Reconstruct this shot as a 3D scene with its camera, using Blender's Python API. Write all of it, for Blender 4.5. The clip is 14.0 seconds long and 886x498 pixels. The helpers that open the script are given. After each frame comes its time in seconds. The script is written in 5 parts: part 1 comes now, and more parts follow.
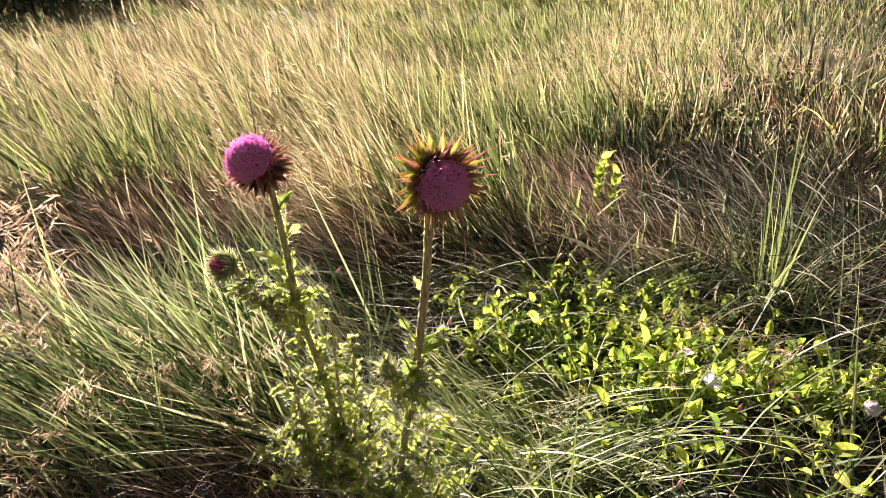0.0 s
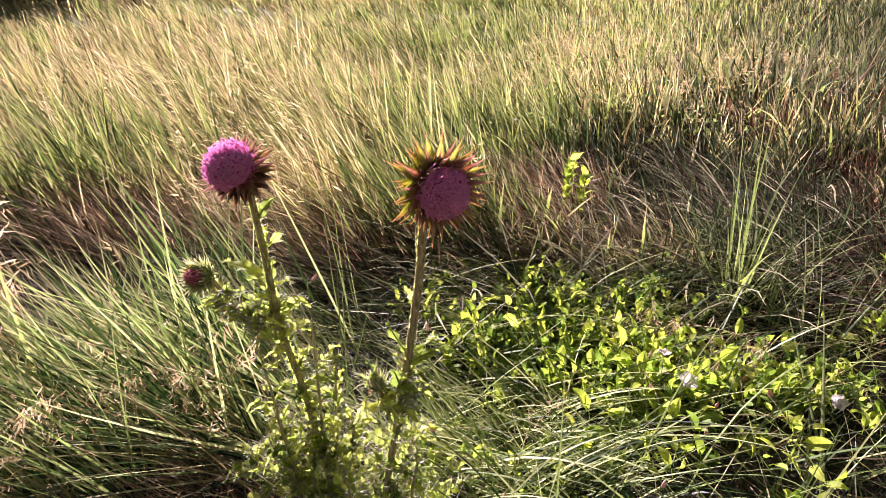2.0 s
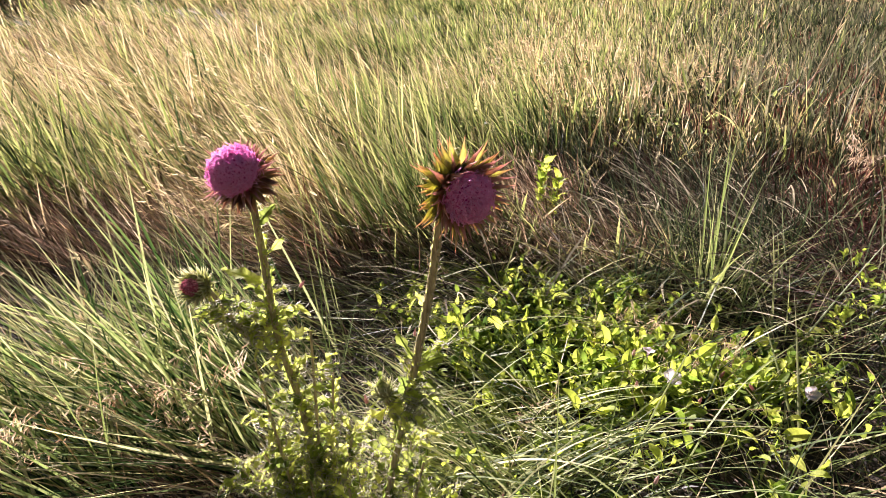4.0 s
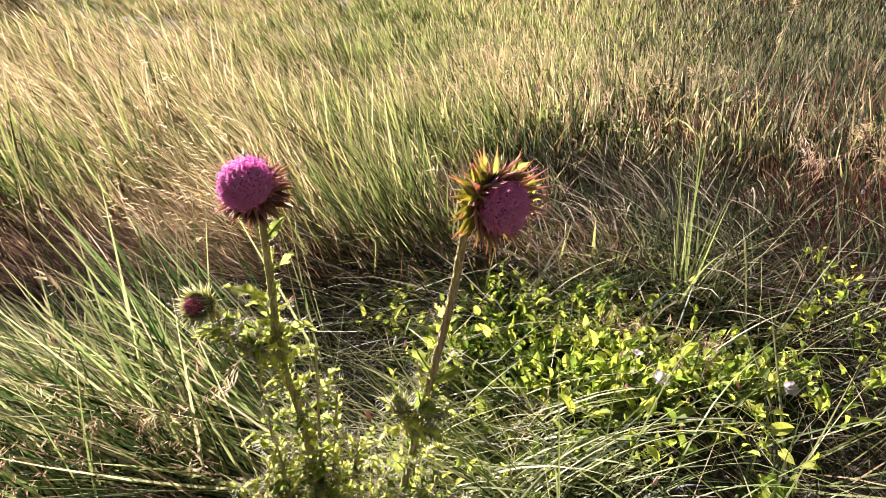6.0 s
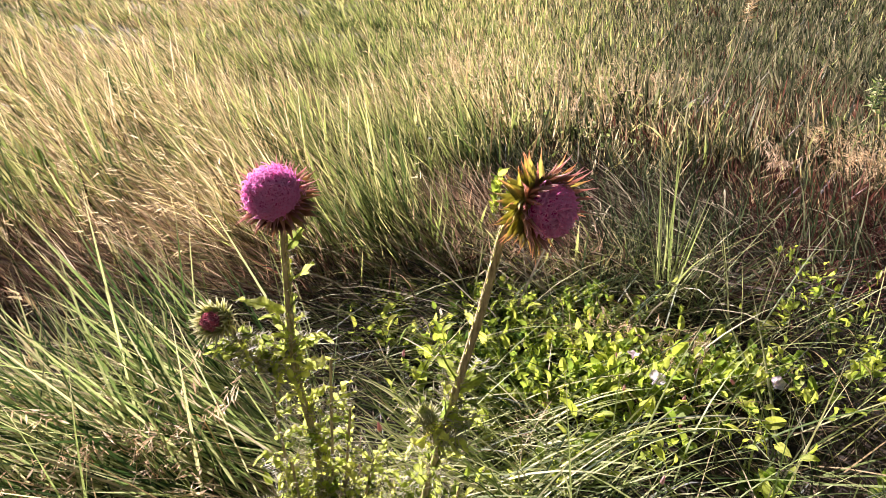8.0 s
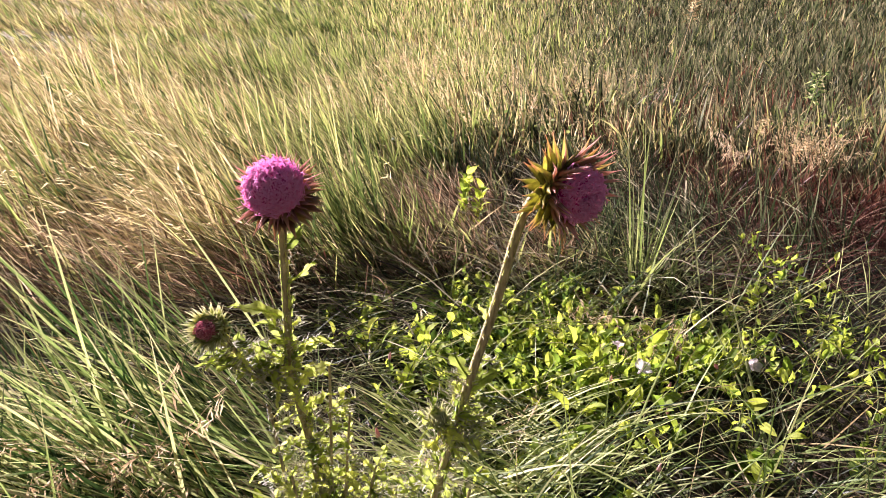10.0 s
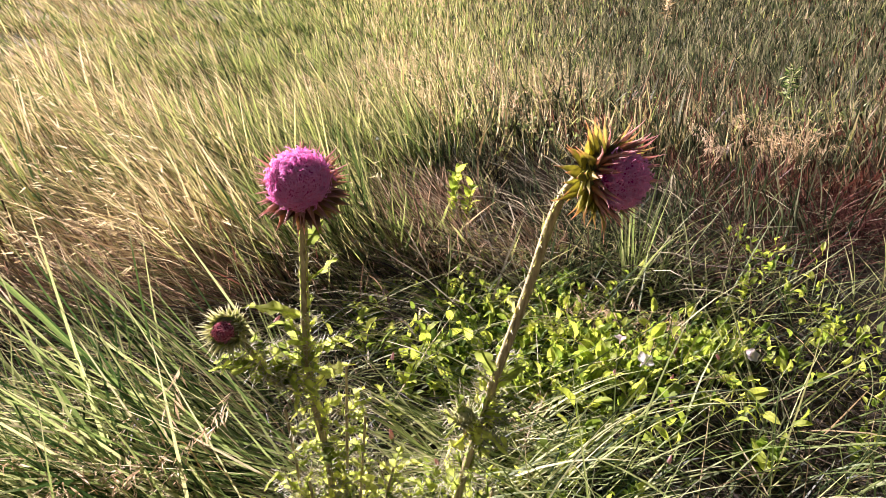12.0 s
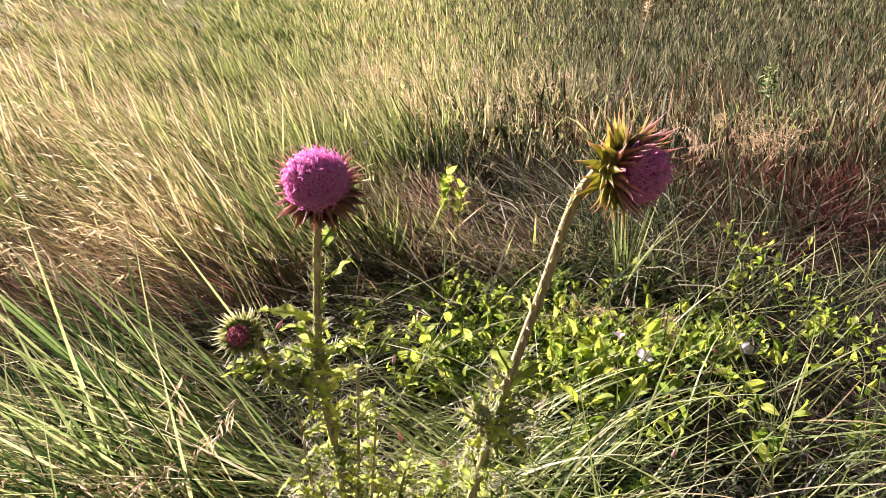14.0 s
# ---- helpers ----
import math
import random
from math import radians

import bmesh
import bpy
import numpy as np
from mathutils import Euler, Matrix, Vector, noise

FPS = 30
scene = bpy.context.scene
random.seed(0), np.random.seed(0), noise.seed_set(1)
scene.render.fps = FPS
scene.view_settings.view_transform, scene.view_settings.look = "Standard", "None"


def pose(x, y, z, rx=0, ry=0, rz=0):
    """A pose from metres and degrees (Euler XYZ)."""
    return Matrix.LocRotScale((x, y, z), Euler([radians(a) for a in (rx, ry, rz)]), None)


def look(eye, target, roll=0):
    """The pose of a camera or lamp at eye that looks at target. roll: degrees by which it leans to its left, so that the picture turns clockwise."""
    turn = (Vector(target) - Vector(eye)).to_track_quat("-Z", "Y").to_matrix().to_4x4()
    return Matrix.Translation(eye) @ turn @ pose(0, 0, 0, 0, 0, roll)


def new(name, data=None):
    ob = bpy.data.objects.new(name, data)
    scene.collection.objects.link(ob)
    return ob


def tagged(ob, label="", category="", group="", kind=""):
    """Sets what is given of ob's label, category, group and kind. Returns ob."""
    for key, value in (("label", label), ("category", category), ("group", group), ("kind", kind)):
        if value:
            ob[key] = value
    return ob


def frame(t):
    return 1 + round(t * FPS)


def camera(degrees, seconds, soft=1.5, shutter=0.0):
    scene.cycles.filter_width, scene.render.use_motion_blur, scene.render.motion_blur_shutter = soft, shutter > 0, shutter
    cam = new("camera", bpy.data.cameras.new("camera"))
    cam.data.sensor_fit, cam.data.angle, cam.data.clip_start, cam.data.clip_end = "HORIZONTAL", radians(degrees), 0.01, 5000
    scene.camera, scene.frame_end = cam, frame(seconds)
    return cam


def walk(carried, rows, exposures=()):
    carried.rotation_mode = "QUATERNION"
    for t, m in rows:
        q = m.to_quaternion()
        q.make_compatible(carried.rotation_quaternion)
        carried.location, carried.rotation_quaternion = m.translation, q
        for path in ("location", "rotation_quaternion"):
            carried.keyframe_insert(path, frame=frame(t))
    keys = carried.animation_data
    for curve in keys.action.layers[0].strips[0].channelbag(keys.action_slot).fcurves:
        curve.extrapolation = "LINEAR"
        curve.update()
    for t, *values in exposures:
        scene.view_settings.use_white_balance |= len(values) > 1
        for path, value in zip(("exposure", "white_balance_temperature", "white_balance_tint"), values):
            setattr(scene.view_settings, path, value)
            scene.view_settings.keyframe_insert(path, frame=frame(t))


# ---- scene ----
cam = camera(76.2, 14.0, soft=0.85)
METRES, EYE, TILT, LEAN, TURN = 0.32, 0.75, -26.0, 0.0, 0.0
ROWS = [
    (0.0, 0.0, 0.0, 0.0, -0.0, 0.0, 0.0),
    (0.5, -0.0212, 0.0119, 0.0129, -0.76, 0.1, 0.45),
    (1.0, -0.0408, 0.0262, 0.0185, -1.83, 0.16, 0.63),
    (1.5, -0.0623, 0.0406, 0.0215, -3.05, 0.2, 0.64),
    (2.0, -0.0869, 0.0552, 0.0233, -3.86, 0.03, 0.82),
    (2.5, -0.1166, 0.0627, 0.0248, -4.67, -0.01, 0.94),
    (3.0, -0.1529, 0.0689, 0.0268, -5.66, 0.08, 1.13),
    (5.5, -0.3504, 0.1149, 0.04, -11.0, 0.66, 2.95),
    (6.0, -0.3943, 0.1329, 0.0473, -11.97, 0.84, 3.28),
    (6.5, -0.4391, 0.1464, 0.0532, -12.74, 1.02, 3.57),
    (7.0, -0.4861, 0.1645, 0.0553, -13.56, 1.15, 3.82),
    (7.5, -0.5275, 0.1822, 0.0579, -14.47, 1.27, 4.27),
    (8.0, -0.5663, 0.2015, 0.0556, -15.63, 1.4, 4.79),
    (10.5, -0.7129, 0.3348, 0.0455, -20.84, 1.15, 7.74),
    (11.0, -0.7383, 0.3587, 0.0451, -21.5, 1.09, 8.07),
    (11.5, -0.7694, 0.381, 0.0433, -21.96, 1.08, 8.24),
    (12.0, -0.7959, 0.3981, 0.0435, -22.32, 1.03, 8.56),
    (12.5, -0.8193, 0.4129, 0.0412, -22.77, 1.0, 8.92),
    (13.0, -0.8427, 0.4227, 0.0406, -23.28, 1.03, 9.27),
    (13.5, -0.8561, 0.43, 0.0406, -23.68, 1.05, 9.65),
    (14.0, -0.8711, 0.4331, 0.0427, -23.94, 1.14, 9.87),
]

EXPOSURE = 2.10
walk(cam, [(t, pose(0, 0, EYE, TILT, LEAN, TURN) @ pose(METRES * x, METRES * y, METRES * z, 90 + pitch, roll, yaw)) for t, x, y, z, yaw, pitch, roll in ROWS],
     exposures=((0.0, EXPOSURE), (8.0, EXPOSURE - 0.02), (11.0, EXPOSURE - 0.06), (14.0, EXPOSURE - 0.07)))

# ---- light: clear evening sky, low warm sun ahead and to the left ----
SUN_AZ, SUN_EL = -24.0, 25.5      # degrees from +y towards +x; above the horizon
world = bpy.data.worlds.new("sky")
scene.world = world
world.use_nodes = True
wn = world.node_tree
sky = wn.nodes.new("ShaderNodeTexSky")
sky.sky_type, sky.sun_disc = "NISHITA", False
sky.sun_elevation, sky.sun_rotation = radians(SUN_EL), radians(SUN_AZ)
wn.nodes["Background"].inputs["Strength"].default_value = 0.0125
wn.links.new(sky.outputs["Color"], wn.nodes["Background"].inputs["Color"])
sun_data = bpy.data.lights.new("sun", "SUN")
sun_data.energy, sun_data.angle, sun_data.color = 5.0, radians(0.6), (1.0, 0.862, 0.925)
sun = new("sun", sun_data)
to_sun = Vector((math.sin(radians(SUN_AZ)) * math.cos(radians(SUN_EL)), math.cos(radians(SUN_AZ)) * math.cos(radians(SUN_EL)), math.sin(radians(SUN_EL))))
sun.matrix_world = look(to_sun * 30, (0, 0, 0))

# ---- materials ----


def material(name):
    m = bpy.data.materials.new(name)
    m.use_nodes = True
    m.node_tree.nodes.clear()
    return m, m.node_tree.nodes, m.node_tree.links


def ramp(nodes, stops):
    r = nodes.new("ShaderNodeValToRGB")
    e = r.color_ramp.elements
    while len(e) < len(stops):
        e.new(0.5)
    for el, (p, c) in zip(e, stops):
        el.position, el.color = p, (*c, 1)
    return r


def leafy(name, stops, tip=None, through_light=0.45, gloss=0.03, rough=0.5, per_object=False, grain=900.0, spread=0.25, tip_from=0.55):
    """A thin living or dry leaf: light is scattered back and let through. stops: colours between which single blades vary; tip: colour towards the blade's end."""
    m, n, l = material(name)
    if per_object:
        rnd = n.new("ShaderNodeObjectInfo").outputs["Random"]
    else:
        rnd = n.new("ShaderNodeNewGeometry").outputs["Random Per Island"]
    col = ramp(n, stops)
    l.new(rnd, col.inputs["Fac"])
    colour = col.outputs["Color"]
    if tip:
        at = n.new("ShaderNodeAttribute")
        at.attribute_name = "along"
        mr = n.new("ShaderNodeMapRange")
        mr.inputs["From Min"].default_value, mr.inputs["From Max"].default_value = tip_from, 1.0
        l.new(at.outputs["Fac"], mr.inputs["Value"])
        mx = n.new("ShaderNodeMix")
        mx.data_type = "RGBA"
        l.new(mr.outputs["Result"], mx.inputs["Factor"])
        l.new(colour, mx.inputs["A"])
        mx.inputs["B"].default_value = (*tip, 1)
        colour = mx.outputs["Result"]
    # fine grain and larger blotches
    co = n.new("ShaderNodeTexCoord")
    hsv = n.new("ShaderNodeHueSaturation")
    nz = n.new("ShaderNodeTexNoise")
    nz.inputs["Scale"].default_value, nz.inputs["Detail"].default_value = grain, 3
    l.new(co.outputs["Object"], nz.inputs["Vector"])
    mr2 = n.new("ShaderNodeMapRange")
    mr2.inputs["From Min"].default_value, mr2.inputs["From Max"].default_value = 0.3, 0.7
    mr2.inputs["To Min"].default_value, mr2.inputs["To Max"].default_value = 0.82 * (1 - spread), 0.82 * (1 + spread)
    l.new(nz.outputs["Fac"], mr2.inputs["Value"])
    l.new(mr2.outputs["Result"], hsv.inputs["Value"])
    l.new(colour, hsv.inputs["Color"])
    colour = hsv.outputs["Color"]
    dif, tra, mix = n.new("ShaderNodeBsdfDiffuse"), n.new("ShaderNodeBsdfTranslucent"), n.new("ShaderNodeMixShader")
    glo, mix2, out = n.new("ShaderNodeBsdfGlossy"), n.new("ShaderNodeMixShader"), n.new("ShaderNodeOutputMaterial")
    glo.inputs["Roughness"].default_value = rough
    mix.inputs["Fac"].default_value, mix2.inputs["Fac"].default_value = through_light, gloss
    l.new(colour, dif.inputs["Color"])
    # light that has passed through the leaf comes out yellower
    warm = n.new("ShaderNodeHueSaturation")
    warm.inputs["Saturation"].default_value, warm.inputs["Value"].default_value = 1.06, 1.5
    l.new(colour, warm.inputs["Color"])
    l.new(warm.outputs["Color"], tra.inputs["Color"])
    l.new(dif.outputs["BSDF"], mix.inputs[1])
    l.new(tra.outputs["BSDF"], mix.inputs[2])
    l.new(mix.outputs["Shader"], mix2.inputs[1])
    l.new(glo.outputs["BSDF"], mix2.inputs[2])
    l.new(mix2.outputs["Shader"], out.inputs["Surface"])
    return m


def solid(name, dark, light, scale, rough=0.8, bump=0.3, bump_scale=None, stretch=(1, 1, 1)):
    """An opaque rough surface: two colours in noise, with relief."""
    m, n, l = material(name)
    co, mp, nz = n.new("ShaderNodeTexCoord"), n.new("ShaderNodeMapping"), n.new("ShaderNodeTexNoise")
    mp.inputs["Scale"].default_value = stretch
    l.new(co.outputs["Object"], mp.inputs["Vector"])
    l.new(mp.outputs["Vector"], nz.inputs["Vector"])
    nz.inputs["Scale"].default_value, nz.inputs["Detail"].default_value = scale, 6
    col = ramp(n, [(0.3, dark), (0.7, light)])
    l.new(nz.outputs["Fac"], col.inputs["Fac"])
    n2, bp = n.new("ShaderNodeTexNoise"), n.new("ShaderNodeBump")
    n2.inputs["Scale"].default_value, n2.inputs["Detail"].default_value = bump_scale or scale * 4, 4
    l.new(mp.outputs["Vector"], n2.inputs["Vector"])
    l.new(n2.outputs["Fac"], bp.inputs["Height"])
    bp.inputs["Strength"].default_value, bp.inputs["Distance"].default_value = bump, 0.2 / (bump_scale or scale * 4)
    p, out = n.new("ShaderNodeBsdfPrincipled"), n.new("ShaderNodeOutputMaterial")
    p.inputs["Roughness"].default_value = rough
    l.new(col.outputs["Color"], p.inputs["Base Color"])
    l.new(bp.outputs["Normal"], p.inputs["Normal"])
    l.new(p.outputs["BSDF"], out.inputs["Surface"])
    return m


# near soil is almost black: shade under the grass is painted into its brown
M_soil = solid("shaded_soil_and_thatch", (0.010, 0.007, 0.0045), (0.042, 0.030, 0.018), 9.0, 0.95, 0.8, 60.0)
gn, gl = M_soil.node_tree.nodes, M_soil.node_tree.links
g_pos, g_len, g_map, g_mix, g_nz = gn.new("ShaderNodeTexCoord"), gn.new("ShaderNodeVectorMath"), gn.new("ShaderNodeMapRange"), gn.new("ShaderNodeMix"), gn.new("ShaderNodeTexNoise")
g_len.operation, g_mix.data_type = "LENGTH", "RGBA"
gl.new(g_pos.outputs["Object"], g_len.inputs[0])
gl.new(g_len.outputs["Value"], g_map.inputs["Value"])
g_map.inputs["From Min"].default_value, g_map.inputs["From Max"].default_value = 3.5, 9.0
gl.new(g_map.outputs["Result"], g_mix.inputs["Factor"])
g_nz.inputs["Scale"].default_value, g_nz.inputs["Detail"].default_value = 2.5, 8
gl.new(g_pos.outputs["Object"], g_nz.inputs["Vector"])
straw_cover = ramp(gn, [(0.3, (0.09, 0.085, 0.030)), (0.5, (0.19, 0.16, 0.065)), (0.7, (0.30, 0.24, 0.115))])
gl.new(g_nz.outputs["Fac"], straw_cover.inputs["Fac"])
g_bsdf = next(q for q in gn if q.type == "BSDF_PRINCIPLED")
gl.new(g_bsdf.inputs["Base Color"].links[0].from_socket, g_mix.inputs["A"])
gl.new(straw_cover.outputs["Color"], g_mix.inputs["B"])
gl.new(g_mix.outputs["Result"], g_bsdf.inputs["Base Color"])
M_green = leafy("green_grass", [(0, (0.024, 0.040, 0.014)), (0.35, (0.11, 0.15, 0.042)), (0.7, (0.32, 0.37, 0.11)), (1, (0.58, 0.55, 0.23))], tip=(0.42, 0.36, 0.192), tip_from=0.7)
M_lush = leafy("lush_grass", [(0, (0.016, 0.030, 0.010)), (0.30, (0.06, 0.11, 0.030)), (0.56, (0.28, 0.37, 0.115)), (0.86, (0.58, 0.61, 0.27)), (1, (0.66, 0.58, 0.36))], tip=(0.54, 0.48, 0.281), tip_from=0.8, gloss=0.018, rough=0.5)
M_mat = leafy("pale_mat_grass", [(0, (0.05, 0.075, 0.022)), (0.3, (0.22, 0.28, 0.08)), (0.65, (0.52, 0.56, 0.22)), (1, (0.76, 0.73, 0.42))], through_light=0.45, gloss=0.02)
M_meadow = leafy("meadow_grass_mixed", [(0, (0.045, 0.048, 0.016)), (0.25, (0.25, 0.26, 0.07)), (0.6, (0.58, 0.52, 0.20)), (1, (0.80, 0.68, 0.36))], tip=(0.74, 0.61, 0.35))
M_straw = leafy("dry_straw", [(0, (0.08, 0.052, 0.028)), (0.3, (0.39, 0.285, 0.14)), (0.7, (0.62, 0.49, 0.28)), (1, (0.78, 0.66, 0.42))], through_light=0.38, gloss=0.025)
# dead litter, and the painted shade of the gap and the low growth
M_thatch = leafy("thatch_and_gap_shade", [(0, (0.015, 0.010, 0.006)), (0.6, (0.06, 0.042, 0.025)), (0.9, (0.14, 0.10, 0.062)), (1, (0.34, 0.27, 0.17))], through_light=0.2, gloss=0.03)
M_flat = leafy("flattened_stalks", [(0, (0.02, 0.012, 0.009)), (0.4, (0.09, 0.066, 0.044)), (0.62, (0.26, 0.23, 0.14)), (0.84, (0.56, 0.50, 0.34)), (1, (0.74, 0.67, 0.50))], through_light=0.35, gloss=0.03)
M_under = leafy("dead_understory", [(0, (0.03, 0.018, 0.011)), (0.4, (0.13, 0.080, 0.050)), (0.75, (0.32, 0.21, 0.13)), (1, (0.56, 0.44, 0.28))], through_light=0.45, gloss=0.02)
# dull green for the field's right side, with the shade there painted in
M_dull = leafy("shade_tinted_grass", [(0, (0.012, 0.017, 0.008)), (0.4, (0.046, 0.062, 0.027)), (0.75, (0.14, 0.16, 0.070)), (1, (0.40, 0.36, 0.21))], tip=(0.24, 0.20, 0.125), tip_from=0.7, through_light=0.36)
# russet of dead grass, set darker for the shade on that side
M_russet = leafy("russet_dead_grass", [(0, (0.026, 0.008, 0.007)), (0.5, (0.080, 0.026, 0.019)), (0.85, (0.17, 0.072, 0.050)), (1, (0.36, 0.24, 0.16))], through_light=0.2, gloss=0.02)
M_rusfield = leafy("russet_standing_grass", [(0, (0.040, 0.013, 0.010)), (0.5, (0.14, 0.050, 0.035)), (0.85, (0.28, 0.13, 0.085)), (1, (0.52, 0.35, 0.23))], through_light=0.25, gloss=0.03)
M_foot = leafy("front_edge_stalks", [(0, (0.05, 0.028, 0.018)), (0.4, (0.20, 0.12, 0.078)), (0.75, (0.42, 0.29, 0.19)), (1, (0.66, 0.53, 0.36))], through_light=0.4, gloss=0.03)
M_brownstalk = leafy("brown_dead_stalks", [(0, (0.06, 0.034, 0.019)), (0.5, (0.20, 0.12, 0.07)), (0.85, (0.40, 0.27, 0.16)), (1, (0.60, 0.47, 0.30))], through_light=0.25, gloss=0.03)
# darker copy of the dull grass: shade painted low in front and right
M_short = leafy("short_shade_dark_grass", [(0, (0.010, 0.015, 0.007)), (0.45, (0.032, 0.048, 0.020)), (0.8, (0.10, 0.13, 0.055)), (1, (0.30, 0.31, 0.17))], through_light=0.34)
M_seed = leafy("seed_heads", [(0, (0.34, 0.25, 0.125)), (0.5, (0.60, 0.49, 0.27)), (1, (0.80, 0.70, 0.46))], through_light=0.5, gloss=0.015)
M_bindleaf = leafy("bindweed_leaf", [(0, (0.17, 0.25, 0.045)), (0.6, (0.42, 0.50, 0.085)), (1, (0.66, 0.69, 0.15))], per_object=True, through_light=0.6, gloss=0.015, grain=250.0, spread=0.2)
M_bindmass = leafy("bindweed_leaf_mass", [(0, (0.05, 0.09, 0.022)), (0.4, (0.22, 0.31, 0.055)), (1, (0.58, 0.63, 0.13))], through_light=0.55, gloss=0.015, grain=250.0, spread=0.2)
M_forb = leafy("forb_leaf", [(0, (0.10, 0.14, 0.045)), (0.6, (0.24, 0.29, 0.09)), (1, (0.40, 0.44, 0.16))], through_light=0.5, gloss=0.035, grain=250.0, spread=0.2)
M_vine = solid("vine_stem", (0.09, 0.13, 0.04), (0.2, 0.22, 0.08), 60.0, 0.6)
M_petal = leafy("pale_petal", [(0, (0.78, 0.62, 0.68)), (1, (0.86, 0.8, 0.82))], per_object=True, through_light=0.4, gloss=0.03, grain=300, spread=0.06)
M_pinkbud = leafy("pink_bud", [(0, (0.46, 0.24, 0.21)), (1, (0.64, 0.44, 0.42))], per_object=True, through_light=0.4, gloss=0.04, grain=300, spread=0.15)
M_tleaf = leafy("thistle_leaf", [(0, (0.15, 0.20, 0.048)), (0.5, (0.43, 0.49, 0.125)), (1, (0.72, 0.74, 0.24))], per_object=True, through_light=0.66, gloss=0.012, grain=180.0, spread=0.25)
M_spine = leafy("pale_spine", [(0, (0.34, 0.32, 0.19)), (1, (0.62, 0.58, 0.42))], through_light=0.3, gloss=0.08, grain=200, spread=0.1)
M_stem = solid("thistle_stem", (0.20, 0.15, 0.07), (0.58, 0.49, 0.26), 330.0, 0.8, 1.0, 1200.0, (1, 1, 0.10))
M_floret = leafy("magenta_floret", [(0, (0.80, 0.07, 0.40)), (0.5, (0.95, 0.22, 0.60)), (1, (0.98, 0.46, 0.79))], tip=(0.99, 0.66, 0.90), tip_from=0.3, through_light=0.6, gloss=0.04, grain=700, spread=0.12)
M_wine = leafy("wine_floret", [(0, (0.36, 0.04, 0.10)), (1, (0.62, 0.11, 0.22))], tip=(0.84, 0.42, 0.48), tip_from=0.5, through_light=0.4, gloss=0.03, grain=700, spread=0.12)
M_floretcore = solid("floret_depth", (0.46, 0.03, 0.25), (0.68, 0.07, 0.40), 500.0, 0.9)
# bracts of the upturned head: backlit shadow painted as a darker red-brown
M_bractshade = leafy("red_brown_shadow_bract", [(0, (0.13, 0.055, 0.028)), (0.55, (0.30, 0.15, 0.07)), (1, (0.46, 0.36, 0.14))], tip=(0.66, 0.40, 0.33), tip_from=0.5, per_object=True, through_light=0.45, gloss=0.035, grain=260, spread=0.2)
M_bract = leafy("bract", [(0, (0.26, 0.24, 0.08)), (0.5, (0.50, 0.48, 0.15)), (1, (0.74, 0.68, 0.34))], tip=(0.78, 0.46, 0.36), tip_from=0.55, per_object=True, through_light=0.6, gloss=0.035, grain=260, spread=0.2)
M_innerbract = leafy("inner_bract", [(0, (0.34, 0.16, 0.12)), (1, (0.58, 0.36, 0.24))], tip=(0.88, 0.58, 0.58), tip_from=0.3, per_object=True, through_light=0.5, gloss=0.035, grain=260, spread=0.2)
M_budbract = leafy("bud_bract", [(0, (0.34, 0.38, 0.13)), (1, (0.66, 0.66, 0.32))], tip=(0.94, 0.90, 0.76), tip_from=0.2, per_object=True, through_light=0.62, gloss=0.035, grain=260, spread=0.15)
M_winecore = solid("bud_depth", (0.22, 0.03, 0.06), (0.42, 0.08, 0.14), 400.0, 0.9)
M_receptacle = solid("receptacle", (0.16, 0.17, 0.06), (0.36, 0.33, 0.14), 300.0, 0.8)
M_bush = leafy("bush_leaf", [(0, (0.02, 0.035, 0.012)), (1, (0.06, 0.085, 0.03))], through_light=0.3, gloss=0.05, grain=40)
M_bark = solid("bark", (0.05, 0.04, 0.03), (0.13, 0.1, 0.075), 30.0, 0.9)

# ---- tools for building ----


def wave(x, y, s, k=0):
    """Smooth pseudo-random field, about -1 to 1, with hills about s metres apart."""
    f = 6.283 / s
    return (np.sin(f * (x * 0.83 + y * 0.55) + 1.7 * k + 1.3 * np.sin(f * 0.61 * (y - 0.4 * x) + k)) + np.sin(f * (x * -0.42 + y * 0.91) * 1.37 + 2.9 * k + 1.1 * np.sin(f * 0.53 * (x + 0.3 * y) + 2 * k))) * 0.5


def height(x, y):
    """The ground: nearly level round the plants, rising gently far out."""
    r = np.hypot(x, y)
    far = np.clip(r - 7, 0, 260)
    z = 0.012 * wave(x, y, 0.7, 1) + 0.02 * wave(x, y, 2.3, 2) * np.clip(r - 1, 0, 1) + 0.15 * far * far / (far + 14)
    hollow = np.exp(-(((x - 0.1) / 0.5) ** 2 + ((y - 4.7) / 0.6) ** 2))
    return z - 0.12 * hollow


def mesh_from(name, v, f, mats, along=None, slot=None, smooth=False):
    """A mesh from arrays: v (n,3), f (m,4) or (m,3)."""
    me = bpy.data.meshes.new(name)
    v, f = np.asarray(v, dtype=np.float32), np.asarray(f, dtype=np.int32)
    me.vertices.add(len(v))
    me.vertices.foreach_set("co", v.ravel())
    me.loops.add(f.size)
    me.loops.foreach_set("vertex_index", f.ravel())
    me.polygons.add(len(f))
    me.polygons.foreach_set("loop_start", np.arange(0, f.size, f.shape[1], dtype=np.int32))
    if along is not None:
        a = me.attributes.new("along", "FLOAT", "POINT")
        a.data.foreach_set("value", np.asarray(along, dtype=np.float32))
    for m in mats:
        me.materials.append(m)
    if slot is not None:
        me.polygons.foreach_set("material_index", np.asarray(slot, dtype=np.int32))
    if smooth:
        me.polygons.foreach_set("use_smooth", np.ones(len(f), dtype=bool))
    me.update(calc_edges=True)
    return me


